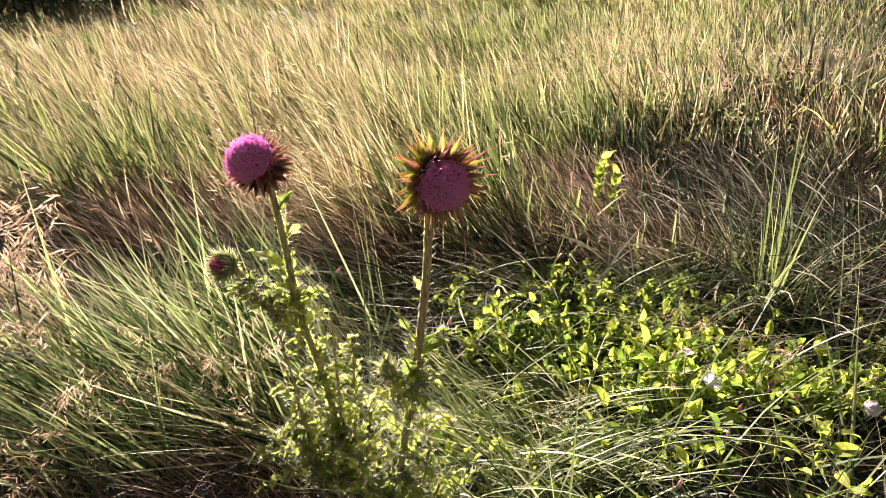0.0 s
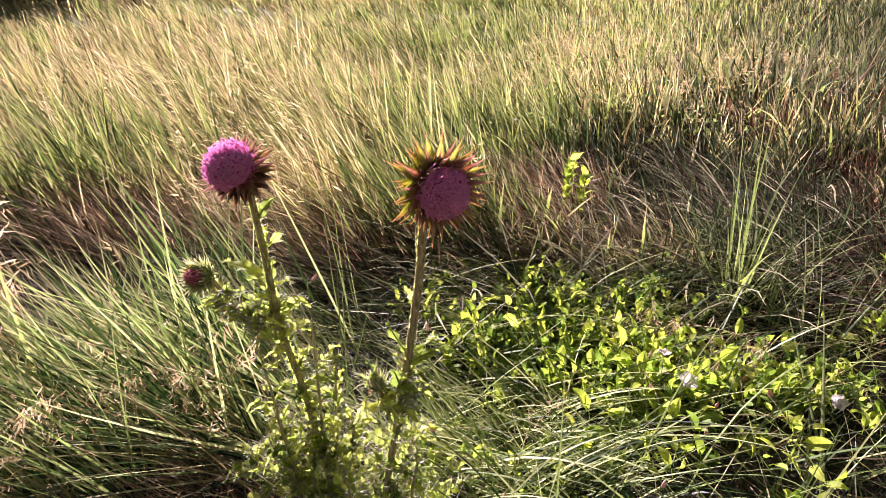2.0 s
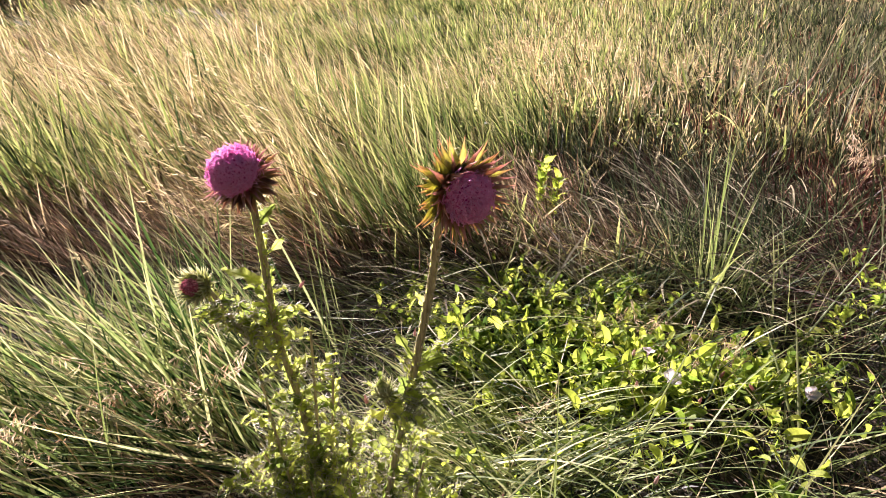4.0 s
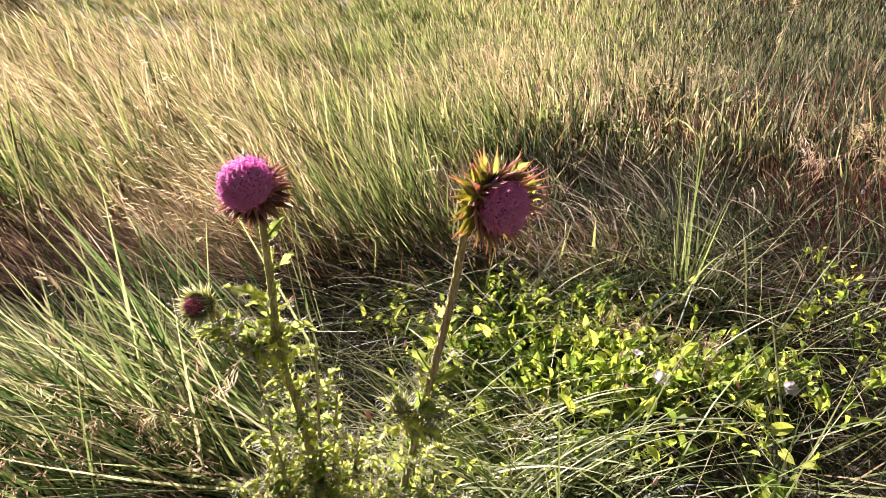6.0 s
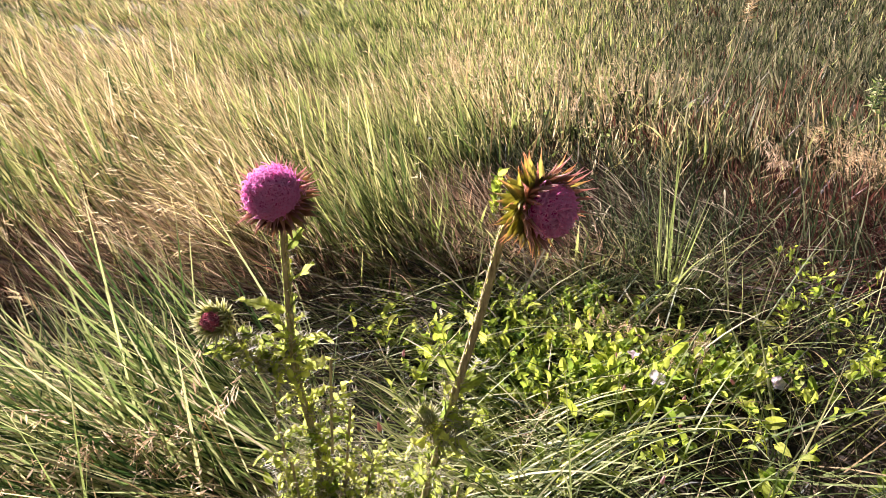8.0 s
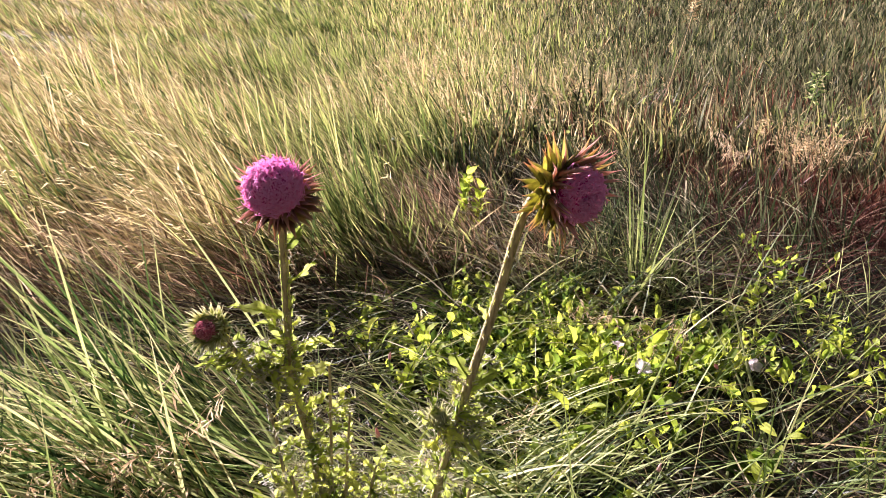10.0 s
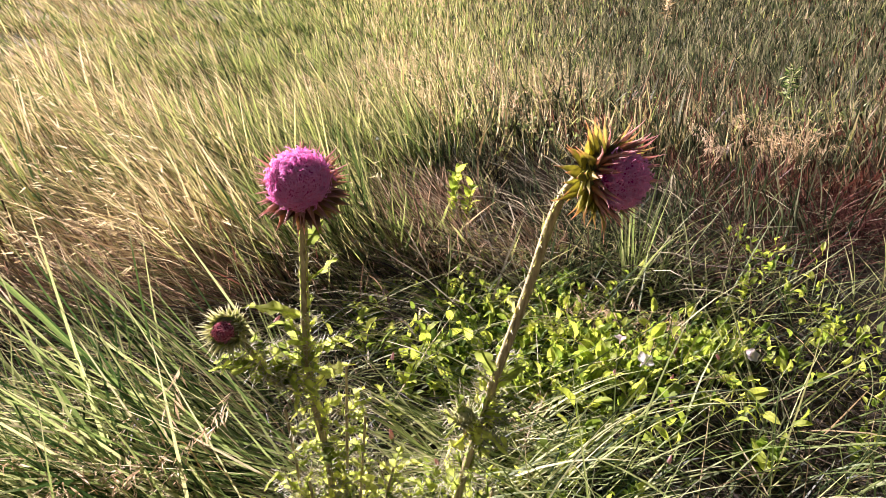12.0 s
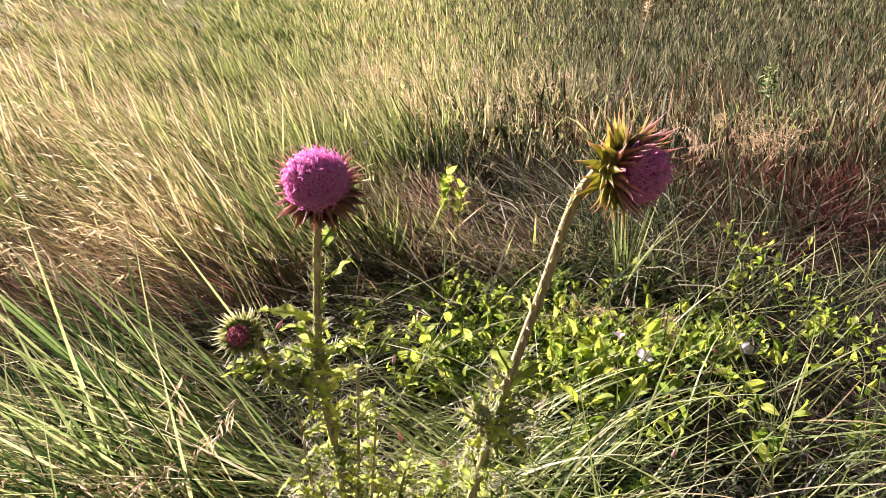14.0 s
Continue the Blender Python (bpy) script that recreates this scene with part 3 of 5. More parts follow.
k = (((x - 0.42) / 0.34) ** 2 + ((y - 0.9) / 0.26) ** 2 > 1) & (np.random.random(len(x)) > 0.75 * np.clip((x - 0.5) / 0.3, 0, 1) * np.clip((1.0 - y) / 0.15, 0, 1))
x, y = x[k], y[k]
n = len(x)
short = blades(on_ground(x, y), uni(0, 6.283, n), uni(0.2, 1.2, n), uni(0.8, 1.7, n), uni(0.04, 0.13, n), uni(0.002, 0.0042, n), 3)
stuff("short_grass", [short], M_short, "short dull green grass covering the soil, darkened as if shaded")

# grass lying about over the low green cover towards +x
x, y = scatter(900, -0.08, 1.9, 0.3, 1.3)
k = ~((x > 1.0) & (y > 0.9) & (np.random.random(len(x)) < 0.85)) & ~((x > 0.5) & (y < 0.9) & (np.random.random(len(x)) < 0.75)) & ~((x > 0.75) & (np.random.random(len(x)) < 0.4))
x, y = x[k], y[k]
n = len(x)
lying = blades(on_ground(x, y, 0.01), np.where(np.random.random(n) < 0.6, LEFT, 0) + np.random.normal(0, 0.6, n), uni(0.5, 1.3, n), uni(1.2, 1.75, n), uni(0.12, 0.38, n), uni(0.0018, 0.004, n), 6)
x, y = scatter(330, 0.5, 1.5, 0.35, 0.95)
n = len(x)
cross = blades(on_ground(x, y, 0.01), np.where(np.random.random(n) < 0.5, LEFT, 0) + np.random.normal(0.3, 0.5, n), uni(0.5, 1.2, n), uni(1.0, 1.6, n), uni(0.12, 0.34, n), uni(0.002, 0.0042, n), 6)
stuff("laid_grass", [cross], M_green, "dark green grass blades crossing over bare shaded soil")
# a low mat of pale blades right of the thistles' feet
x, y = rng0.normal(0.12, 0.11, 620), rng0.normal(0.70, 0.12, 620)
n = len(x)
mat = blades(on_ground(x, y, 0.01), np.where(rng0.random(n) < 0.55, LEFT - 0.5, -0.35) + rng0.normal(0, 0.4, n), rng0.uniform(0.5, 1.2, n), rng0.uniform(1.1, 1.65, n), rng0.uniform(0.10, 0.3, n), rng0.uniform(0.0022, 0.0052, n), 6)
stuff("laid_grass", [mat], M_mat, "pale yellow-green blades matted beside the thistles")
stuff("laid_grass", [lying], M_lush, "loose green grass blades lying over low plants")
x, y = scatter(420, -0.08, 1.9, 0.3, 1.35)
k = ~((x > 1.0) & (y > 0.9))
x, y = x[k], y[k]
n = len(x)
lying2 = blades(on_ground(x, y, 0.02), uni(0, 6.283, n), uni(0.8, 1.45, n), uni(1.3, 1.75, n), uni(0.12, 0.36, n), uni(0.0014, 0.003, n), 5)
stuff("dry_grass", [lying2], M_straw, "pale dry stalks lying across low plants")


# ---- the things ----


def thing(name, place, label, category, group=""):
    e = new(name)
    e.empty_display_size = 0.05
    e.location = place
    return tagged(e, label, category, group)


def tubes(p, r, sides=3):
    """Round strands along the paths p (n, k, 3) with radii r (k,) or (n, k)."""
    n, k = p.shape[:2]
    r = np.broadcast_to(r, (n, k))
    d = np.gradient(p, axis=1)
    d /= np.linalg.norm(d, axis=-1, keepdims=True) + 1e-9
    ref = np.where(np.abs(d[..., 2:3]) > 0.9, np.array([1.0, 0, 0]), np.array([0, 0, 1.0]))
    u = np.cross(d, ref)
    u /= np.linalg.norm(u, axis=-1, keepdims=True) + 1e-9
    w = np.cross(d, u)
    a = np.arange(sides) * 2 * math.pi / sides
    v = p[:, :, None, :] + r[..., None, None] * (np.cos(a)[:, None] * u[:, :, None, :] + np.sin(a)[:, None] * w[:, :, None, :])
    base = (np.arange(n) * k)[:, None, None] + np.arange(k - 1)[None, :, None]
    i = np.arange(sides)[None, None, :]
    j = (i + 1) % sides
    f = np.stack([base * sides + i, base * sides + j, (base + 1) * sides + j, (base + 1) * sides + i], -1).reshape(-1, 4)
    along = np.repeat(np.broadcast_to(np.linspace(0, 1, k), (n, k)).reshape(-1), sides)
    return v.reshape(-1, 3), f, along


def smooth_path(pts, k=24):
    """A rounded path through a few places (Catmull-Rom)."""
    q = np.array([2 * np.array(pts[0]) - pts[1], *pts, 2 * np.array(pts[-1]) - pts[-2]], dtype=float)
    out = []
    m = len(pts) - 1
    for t in np.linspace(0, m - 1e-6, k):
        i = int(t)
        t -= i
        a, b, c, d = q[i:i + 4]
        out.append(0.5 * (2 * b + (c - a) * t + (2 * a - 5 * b + 4 * c - d) * t * t + (3 * b - a - 3 * c + d) * t ** 3))
    return np.array(out)


def join(parts):
    """Arrays of several pieces as one: (v, f, along, slot)."""
    v, f, a, sl, base = [], [], [], [], 0
    for pv, pf, pa, k in parts:
        v.append(pv), f.append(pf + base), a.append(pa), sl.append(np.full(len(pf), k))
        base += len(pv)
    return np.concatenate(v), np.concatenate(f), np.concatenate(a), np.concatenate(sl)


def aligned(place, along_x, up):
    """A pose at place whose x runs along the one way and whose z leans to the other."""
    x = Vector(along_x).normalized()
    z = Vector(up) - x * Vector(up).dot(x)
    z = z.normalized() if z.length > 1e-5 else x.orthogonal().normalized()
    y = z.cross(x)
    m = Matrix((x, y, z)).transposed().to_4x4()
    m.translation = place
    return m


def thistle_leaf(seed, length, width, lobes, droop, spine=0.010, wavy=1.0):
    """A narrow, crisped leaf with toothed lobes that end in pale spines; it grows along +x."""
    rng = np.random.default_rng(seed)
    n = lobes * 4
    u = np.linspace(0, 1, n + 1)
    mid = np.stack([length * u * (1 - 0.15 * abs(droop) * u), 0.08 * length * np.sin(3 * u + seed) * u, length * (0.35 * u - droop * u * u)], -1)
    env = width * (0.25 + np.sin(math.pi * np.clip(u, 0, 1) ** 0.75) * 0.85) * (1 - u ** 5)
    v, f, tips = [mid], [], []
    pat = np.array([0.30, 0.75, 1.0, 0.6]) if wavy > 0.5 else np.array([0.72, 0.9, 1.0, 0.86])
    for k, sd in enumerate((-1, 1)):
        ph = rng.uniform(0, 1)
        out = env * pat[np.arange(n + 1) % 4] * rng.uniform(0.8, 1.2, n + 1)
        rise = wavy * width * 0.55 * np.sin(u * lobes * math.pi + ph * 3) + rng.normal(0, 0.06 * width, n + 1)
        fwd = out * 0.25
        v.append(mid + np.stack([fwd * 0.4, sd * out * 0.5, 0.10 * width + rise * 0.3], -1))
        v.append(mid + np.stack([fwd, sd * out, 0.12 * width + rise], -1))
        for i in range(2, n, 2 if lobes > 3 else 1):
            a = v[-1][i]
            way = np.array([0.55, sd * 1.0, rng.uniform(-0.5, 0.9)])
            tips.append((a, way / np.linalg.norm(way)))
    m = n + 1
    i = np.arange(n)
    for k in range(2):
        b1, b2 = m * (1 + 2 * k), m * (2 + 2 * k)
        q1, q2 = np.stack([i, i + 1, b1 + i + 1, b1 + i], -1), np.stack([b1 + i, b1 + i + 1, b2 + i + 1, b2 + i], -1)
        f += [q1, q2] if k else [q1[:, ::-1], q2[:, ::-1]]
    tips.append((mid[-1], np.array([1.0, 0, 0.1])))
    sp = np.array([[a - w * 0.001, a + w * spine * 0.5, a + w * spine * rng.uniform(0.7, 1.2)] for a, w in tips])
    sv, sf, sa = tubes(sp, np.array([0.0006, 0.0004, 0.00008]), 3)
    blade = np.concatenate(v)
    rib = tubes(mid[None, ::2], np.linspace(0.0013, 0.0004, len(mid[::2])), 4)
    v, f, a, sl = join([(blade, np.concatenate(f), np.zeros(len(blade)), 0), (sv, sf, sa, 1), (*rib, 0)])
    return mesh_from("leaf", v, f, [M_tleaf, M_spine], a, sl)


def bract_mesh(length, width, bend, mat):
    """A keeled, spine-tipped bract that grows along +x."""
    u = np.array([0, 0.12, 0.3, 0.5, 0.7, 0.86, 1.0])
    w = width * 0.5 * np.array([0.7, 1.0, 0.92, 0.6, 0.28, 0.10, 0.025])
    z = -bend * length * u * u + 0.018 * length * np.sin(7 * u + 30 * bend)
    c = np.stack([length * u, 0 * u, z - 0.18 * w], -1)
    e = np.stack([length * u, w, z + 0.2 * w], -1)
    g = np.stack([length * u, -w, z + 0.2 * w], -1)
    under = np.stack([length * u, 0 * u, z - 0.18 * w - 0.0011 * (1 - u)], -1)
    v = np.concatenate([c, e, g, under])
    i, m = np.arange(6), 7
    f = np.concatenate([np.stack([i, i + 1, m + i + 1, m + i], -1)[:, ::-1], np.stack([i, i + 1, 2 * m + i + 1, 2 * m + i], -1),
                        np.stack([3 * m + i, 3 * m + i + 1, m + i + 1, m + i], -1), np.stack([3 * m + i, 3 * m + i + 1, 2 * m + i + 1, 2 * m + i], -1)[:, ::-1]])
    return mesh_from("bract", v, f, [mat], np.concatenate([u, u, u, u]))


BRACTS = {
    "outer": [bract_mesh(0.021, wd, b, M_bract) for b, wd in ((0.0, 0.0092), (0.2, 0.0080), (-0.15, 0.0085), (0.32, 0.0074), (0.08, 0.0088))],
    "middle": [bract_mesh(0.022, wd, b, M_bract) for b, wd in ((0.05, 0.0065), (-0.12, 0.0055), (0.25, 0.0060), (0.4, 0.005))],
    "red": [bract_mesh(0.020, wd, b, M_bractshade) for b, wd in ((0.0, 0.0086), (0.2, 0.0074), (-0.12, 0.0078), (0.32, 0.0066), (0.1, 0.0080))],
    "inner": [bract_mesh(0.018, 0.0036, b, M_innerbract) for b in (-0.12, 0.05, 0.1)],
    "bud": [bract_mesh(0.019, 0.0036, b, M_budbract) for b in (-0.1, 0.1, 0.22)],
}


def lathe(profile, sides=20):
    r, z = np.array(profile).T
    a = np.arange(sides) * 2 * math.pi / sides
    v = np.stack([r[:, None] * np.cos(a), r[:, None] * np.sin(a), np.repeat(z[:, None], sides, 1)], -1).reshape(-1, 3)
    i = np.arange(len(r) - 1)[:, None] * sides + np.arange(sides)
    j = np.arange(len(r) - 1)[:, None] * sides + (np.arange(sides) + 1) % sides
    return v, np.stack([i, j, j + sides, i + sides], -1).reshape(-1, 4)


def florets(radius, tall, z0, n, seed, spread=1.5):
    """A dense dome of fine curling strands round +z."""
    rng = np.random.default_rng(seed)
    k = 8
    th = np.arccos(1 - (1 - math.cos(spread)) * rng.random(n))
    ph = rng.uniform(0, 2 * math.pi, n)
    dirs = np.stack([np.sin(th) * np.cos(ph), np.sin(th) * np.sin(ph), np.cos(th)], -1)
    size = np.array([radius, radius, tall])
    proud = rng.random(n) < 0.16 + 0.16 * (th > 1.0)
    base = np.stack([0.5 * radius * dirs[:, 0], 0.5 * radius * dirs[:, 1], np.full(n, z0 - 0.3 * tall)], -1)
    goal = np.array([0, 0, z0]) + dirs * size * (rng.uniform(0.75, 0.98, n) + proud * rng.uniform(0.04, 0.17, n))[:, None]
    s = np.linspace(0, 1, k)[None, :, None]
    p = base[:, None] + (goal - base)[:, None] * np.clip(s / 0.8, 0, 1)
    tang = np.cross(dirs, rng.normal(size=(n, 3)))
    tang /= np.linalg.norm(tang, axis=-1, keepdims=True)
    tang2 = np.cross(dirs, tang)
    e = np.clip((s - 0.55) / 0.45, 0, 1)
    amp = (radius * rng.uniform(0.10, 0.30, n))[:, None, None]
    p = p + amp * (tang[:, None] * (1 - np.cos(e * 3.6)) * 0.6 + tang2[:, None] * np.sin(e * 5.0) * 0.35) - dirs[:, None] * e * e * amp * np.where(proud, 0.1, 0.45)[:, None, None]
    return tubes(p, np.array([0.0003, 0.0003, 0.00032, 0.00036, 0.00042, 0.00048, 0.00042, 0.0002]), 3)


def flower_head(parent, place, axis, radius, tall, rows, seed, strands, body=0.016, body_len=0.022, florets_of=None):
    """A thistle head: receptacle, rows of bracts, and the dome of florets."""
    rng = np.random.default_rng(seed)
    m = Matrix.Translation(place) @ Vector(axis).to_track_quat("Z", "Y").to_matrix().to_4x4()
    prof = [(0.003, -0.001), (body * 0.55, 0.001), (body * 0.9, body_len * 0.3), (body, body_len * 0.6), (body * 0.92, body_len), (body * 0.6, body_len * 1.15), (0.001, body_len * 1.2)]
    v, f = lathe(prof)
    head = placed("flower_head", mesh_from("flower_head", v, f, [M_receptacle], smooth=True), parent, m)
    z0 = body_len * 0.95 + tall * 0.28
    if strands:
        v, f = lathe([(0.001, z0 - tall * 0.9), (radius * 0.66, z0 - tall * 0.6), (radius * 0.82, z0), (radius * 0.70, z0 + tall * 0.47), (radius * 0.38, z0 + tall * 0.73), (0.001, z0 + tall * 0.81)])
        fv, ff, fa = florets(radius, tall, z0, strands, seed)
        v, f, a, sl = join([(fv, ff, fa, 0), (v, f, np.zeros(len(v)), 1)])
        placed("floret_tuft", mesh_from("floret_tuft", v, f, [florets_of or M_floret, M_floretcore if florets_of is None else M_winecore], a, sl, smooth=True), head, None, "fine curly florets in a dense dome")
    for kind, count, at, elev, size in rows:
        for i in range(count):
            a = 2 * math.pi * (i + 0.5 * (at * 10 % 1) + rng.uniform(-0.25, 0.25)) / count
            el = radians(elev + rng.normal(0, 13))
            rr = body * (0.55 + 0.45 * math.sin(math.pi * min(at, 0.62) / 1.24))
            radial, ax = Vector((math.cos(a), math.sin(a), 0)), Vector((0, 0, 1))
            way = radial * math.cos(el) + ax * math.sin(el)
            q = aligned(radial * rr * 0.9 + ax * body_len * at, way, ax - radial * 0.001 + radial * -math.sin(el))
            placed("bract", rng.choice(BRACTS[kind]), head, q @ Matrix.Diagonal((*[size * rng.uniform(0.75, 1.2)] * 3, 1)))
    return head


def ribbed_stem(path, r0, r1, ribs=8):
    k = len(path)
    v, f, a = tubes(path[None], np.linspace(r0, r1, k), ribs * 2)
    c = np.repeat(path, ribs * 2, 0)
    groove = np.tile(np.where(np.arange(ribs * 2) % 2, 0.84, 1.0), k)[:, None]
    return mesh_from("stem", c + (v - c) * groove, f, [M_stem], a)


def wing(path, seed, turn, width):
    """A narrow, spiny, ruffled wing that runs down the stem."""
    rng = np.random.default_rng(seed)
    k = len(path)
    d = np.gradient(path, axis=0)
    d /= np.linalg.norm(d, axis=1, keepdims=True)
    side = np.cross(d, [math.cos(turn), math.sin(turn), 0.0])
    side /= np.linalg.norm(side, axis=1, keepdims=True)
    other = np.cross(d, side)
    w = width * np.where(np.arange(k) % 2, 1.0, 0.35) * rng.uniform(0.6, 1.3, k)
    ruffle = rng.normal(0, 0.5, k) * w
    outer = path + side * (w + 0.003)[:, None] + other * ruffle[:, None] + d * 0.003
    v = np.concatenate([path + side * 0.002, outer])
    i = np.arange(k - 1)
    f = np.stack([i, i + 1, k + i + 1, k + i], -1)
    pick = np.arange(1, k, 2)
    way = side[pick] + other[pick] * rng.normal(0, 0.5, (len(pick), 1)) + d[pick] * 0.3
    way /= np.linalg.norm(way, axis=1, keepdims=True)
    sp = np.stack([outer[pick], outer[pick] + way * 0.003, outer[pick] + way * 0.007], 1)
    t = tubes(sp, np.array([0.0006, 0.0004, 0.00008]), 3)
    v, f, a, sl = join([(v, f, np.zeros(len(v)), 0), (*t, 1)])
    return mesh_from("stem_wing", v, f, [M_tleaf, M_spine], a, sl)


LEAVES = [thistle_leaf(i, L, W, lb, dr, wavy=wv) for i, (L, W, lb, dr, wv) in enumerate([
    (0.055, 0.009, 5, 0.25, 1.4), (0.07, 0.010, 6, 0.45, 1.5), (0.045, 0.008, 4, 0.1, 1.6), (0.085, 0.011, 7, 0.6, 1.3),
    (0.06, 0.009, 5, 0.75, 1.6), (0.035, 0.007, 4, 0.3, 1.7), (0.09, 0.012, 7, 0.5, 1.3), (0.05, 0.009, 5, -0.1, 1.6)])]
CRISP = [thistle_leaf(20 + i, L, W, 3, dr, 0.008, 1.8) for i, (L, W, dr) in enumerate([(0.027, 0.0044, 0.1), (0.034, 0.0052, 0.4), (0.022, 0.0038, -0.2), (0.040, 0.0056, 0.6)])]
SMOOTHER = [thistle_leaf(30 + i, L, W, lb, dr, 0.005, 0.45) for i, (L, W, lb, dr) in enumerate([(0.042, 0.0095, 4, 0.65), (0.038, 0.0088, 4, 0.15), (0.058, 0.0090, 5, 0.45)])]


def leaf_on(parent, meshes, rng, path, at, turn, rise, size):
    """A leaf on the stem's path at a share of its length; turn: degrees round the stem, from +x towards +y."""
    i = at * (len(path) - 1)
    p = path[int(i)] + (path[min(int(i) + 1, len(path) - 1)] - path[int(i)]) * (i - int(i))
    a = radians(turn)
    way = Vector((math.cos(a) * math.cos(rise), math.sin(a) * math.cos(rise), math.sin(rise)))
    up = Vector((rng.normal(0, 0.35), rng.normal(0, 0.35), 1.0))
    placed("leaf", meshes[rng.integers(len(meshes))], parent, aligned(p + np.array(way) * 0.002, way, up) @ Matrix.Diagonal((size, size, size, 1)))


def dress(parent, path, seed, lo, hi, big, crisp):
    """The leaves and crisp spiny leaflets between two heights of a stem."""
    rng = np.random.default_rng(seed)
    for i in range(big):
        leaf_on(parent, LEAVES, rng, path, lo + (hi - lo) * (i / big) ** 1.2, 137.5 * i + rng.normal(0, 20), rng.uniform(0.2, 1.0), rng.uniform(0.7, 1.1) * (1.05 - 0.35 * i / big))
    for i in range(crisp):
        leaf_on(parent, CRISP, rng, path, rng.uniform(lo, hi + 0.05), rng.uniform(0, 360), rng.uniform(-0.2, 0.9), rng.uniform(0.7, 1.3))


def thistle(base, stem_pts, r0, r1, label):
    e = thing("musk_thistle", base, label, "thistle", "flowering thistles")
    loc = [tuple(np.array(p) - np.array(base)) for p in stem_pts]
    path = smooth_path(loc, 40)
    placed("stem", ribbed_stem(path, r0, r1), e)
    return e, path


# the thistle whose head looks at the camera and then aside
base_b = (-0.075, 0.545, 0.0)
thistle_b, path_b = thistle(base_b, [base_b, (-0.052, 0.522, 0.20), (-0.030, 0.503, 0.36), (-0.016, 0.474, 0.49), (-0.012, 0.452, 0.572), (-0.010, 0.432, 0.604)],
                            0.0050, 0.0037, "tall musk thistle with a nodding magenta head and wide bracts")
AX_B = (0.33, -0.93, 0.03)
flower_head(thistle_b, Vector((-0.009, 0.428, 0.607)) - Vector(base_b), AX_B, 0.0195, 0.020, [
    ("outer", 9, 0.10, -42, 0.8), ("outer", 13, 0.25, -10, 1.05), ("outer", 15, 0.42, 12, 1.15), ("outer", 16, 0.56, 26, 1.1), ("middle", 20, 0.68, 36, 1.2), ("inner", 30, 0.80, 44, 1.5), ("inner", 28, 0.92, 56, 1.35)], 3, 2300, 0.0172)
# the thistle whose head looks up and to the side
base_a = (-0.150, 0.640, 0.0)
thistle_a, path_a = thistle(base_a, [base_a, (-0.160, 0.622, 0.22), (-0.178, 0.602, 0.36), (-0.180, 0.578, 0.48), (-0.180, 0.558, 0.553), (-0.179, 0.550, 0.568)],
                            0.0048, 0.0035, "tall musk thistle with an upturned magenta head and a half-open bud")
AX_A = (-0.25, -0.72, 0.64)
flower_head(thistle_a, Vector((-0.179, 0.549, 0.570)) - Vector(base_a), AX_A, 0.0238, 0.022, [
    ("red", 10, 0.10, -38, 0.85), ("red", 14, 0.25, -18, 1.05), ("red", 17, 0.42, 0, 1.15), ("red", 20, 0.60, 12, 1.15), ("inner", 26, 0.80, 20, 1.3), ("inner", 24, 0.95, 32, 1.2)], 5, 2600)

for e, path, sd, hi in ((thistle_a, path_a, 11, 0.47), (thistle_b, path_b, 12, 0.40)):
    for i in range(4):
        k = int(len(path) * (hi + 0.1))
        placed("stem_wing", wing(smooth_path(list(path[:k:4]), 60), sd + i, i * 1.57 + 0.4, 0.0042), e)
        placed("stem_wing", wing(smooth_path(list(path[k - 3:37:3]), 44), sd + 7 + i, i * 1.57 + 0.4, 0.0016), e)
    dress(e, path, sd, 0.02, hi, 18, 56)

# leafy side shoots low on both plants
for e, b, sd, shoots in ((thistle_a, base_a, 61, [(-0.095, 0.585, 0.23), (-0.215, 0.600, 0.20), (-0.150, 0.560, 0.17), (-0.255, 0.640, 0.12), (-0.118, 0.610, 0.30), (-0.190, 0.570, 0.26), (-0.060, 0.620, 0.14), (-0.205, 0.590, 0.34), (-0.140, 0.600, 0.37)]),
                         (thistle_b, base_b, 71, [(-0.005, 0.510, 0.17), (-0.125, 0.485, 0.16), (-0.020, 0.590, 0.20), (0.030, 0.560, 0.12), (-0.015, 0.500, 0.25), (-0.100, 0.500, 0.22)])):
    for i, q in enumerate(shoots):
        tip = np.array(q) - b
        sp = smooth_path([np.array([0, 0, 0.02 + 0.02 * i]), tip * [0.6, 0.6, 0.4], tip], 14)
        placed("side_branch", mesh_from("side_branch", *tubes(sp[None], np.linspace(0.003, 0.0015, 14), 7)[:2], [M_stem]), e)
        dress(e, sp, sd + i, 0.2, 0.95, 9, 24)

# leaves that stand out on the upper stems
rng = np.random.default_rng(77)
leaf_on(thistle_a, SMOOTHER[2:], rng, path_a, 0.525, 172, 0.40, 1.0)
leaf_on(thistle_a, SMOOTHER[:2], rng, path_a, 0.60, -25, 0.95, 1.05)
leaf_on(thistle_a, SMOOTHER[1:2], rng, path_a, 0.545, -10, 1.25, 1.35)
leaf_on(thistle_a, SMOOTHER[:2], rng, path_a, 0.69, -10, 0.9, 0.7)
leaf_on(thistle_a, SMOOTHER[:2], rng, path_a, 0.50, -40, 1.1, 1.1)
leaf_on(thistle_a, SMOOTHER[:2], rng, path_a, 0.44, 200, 1.1, 1.3)
leaf_on(thistle_a, SMOOTHER[2:], rng, path_a, 0.38, -25, 0.7, 1.0)
leaf_on(thistle_a, SMOOTHER[:2], rng, path_a, 0.41, 180, 0.5, 1.0)
leaf_on(thistle_b, SMOOTHER[2:], rng, path_b, 0.43, -8, 0.55, 0.75)
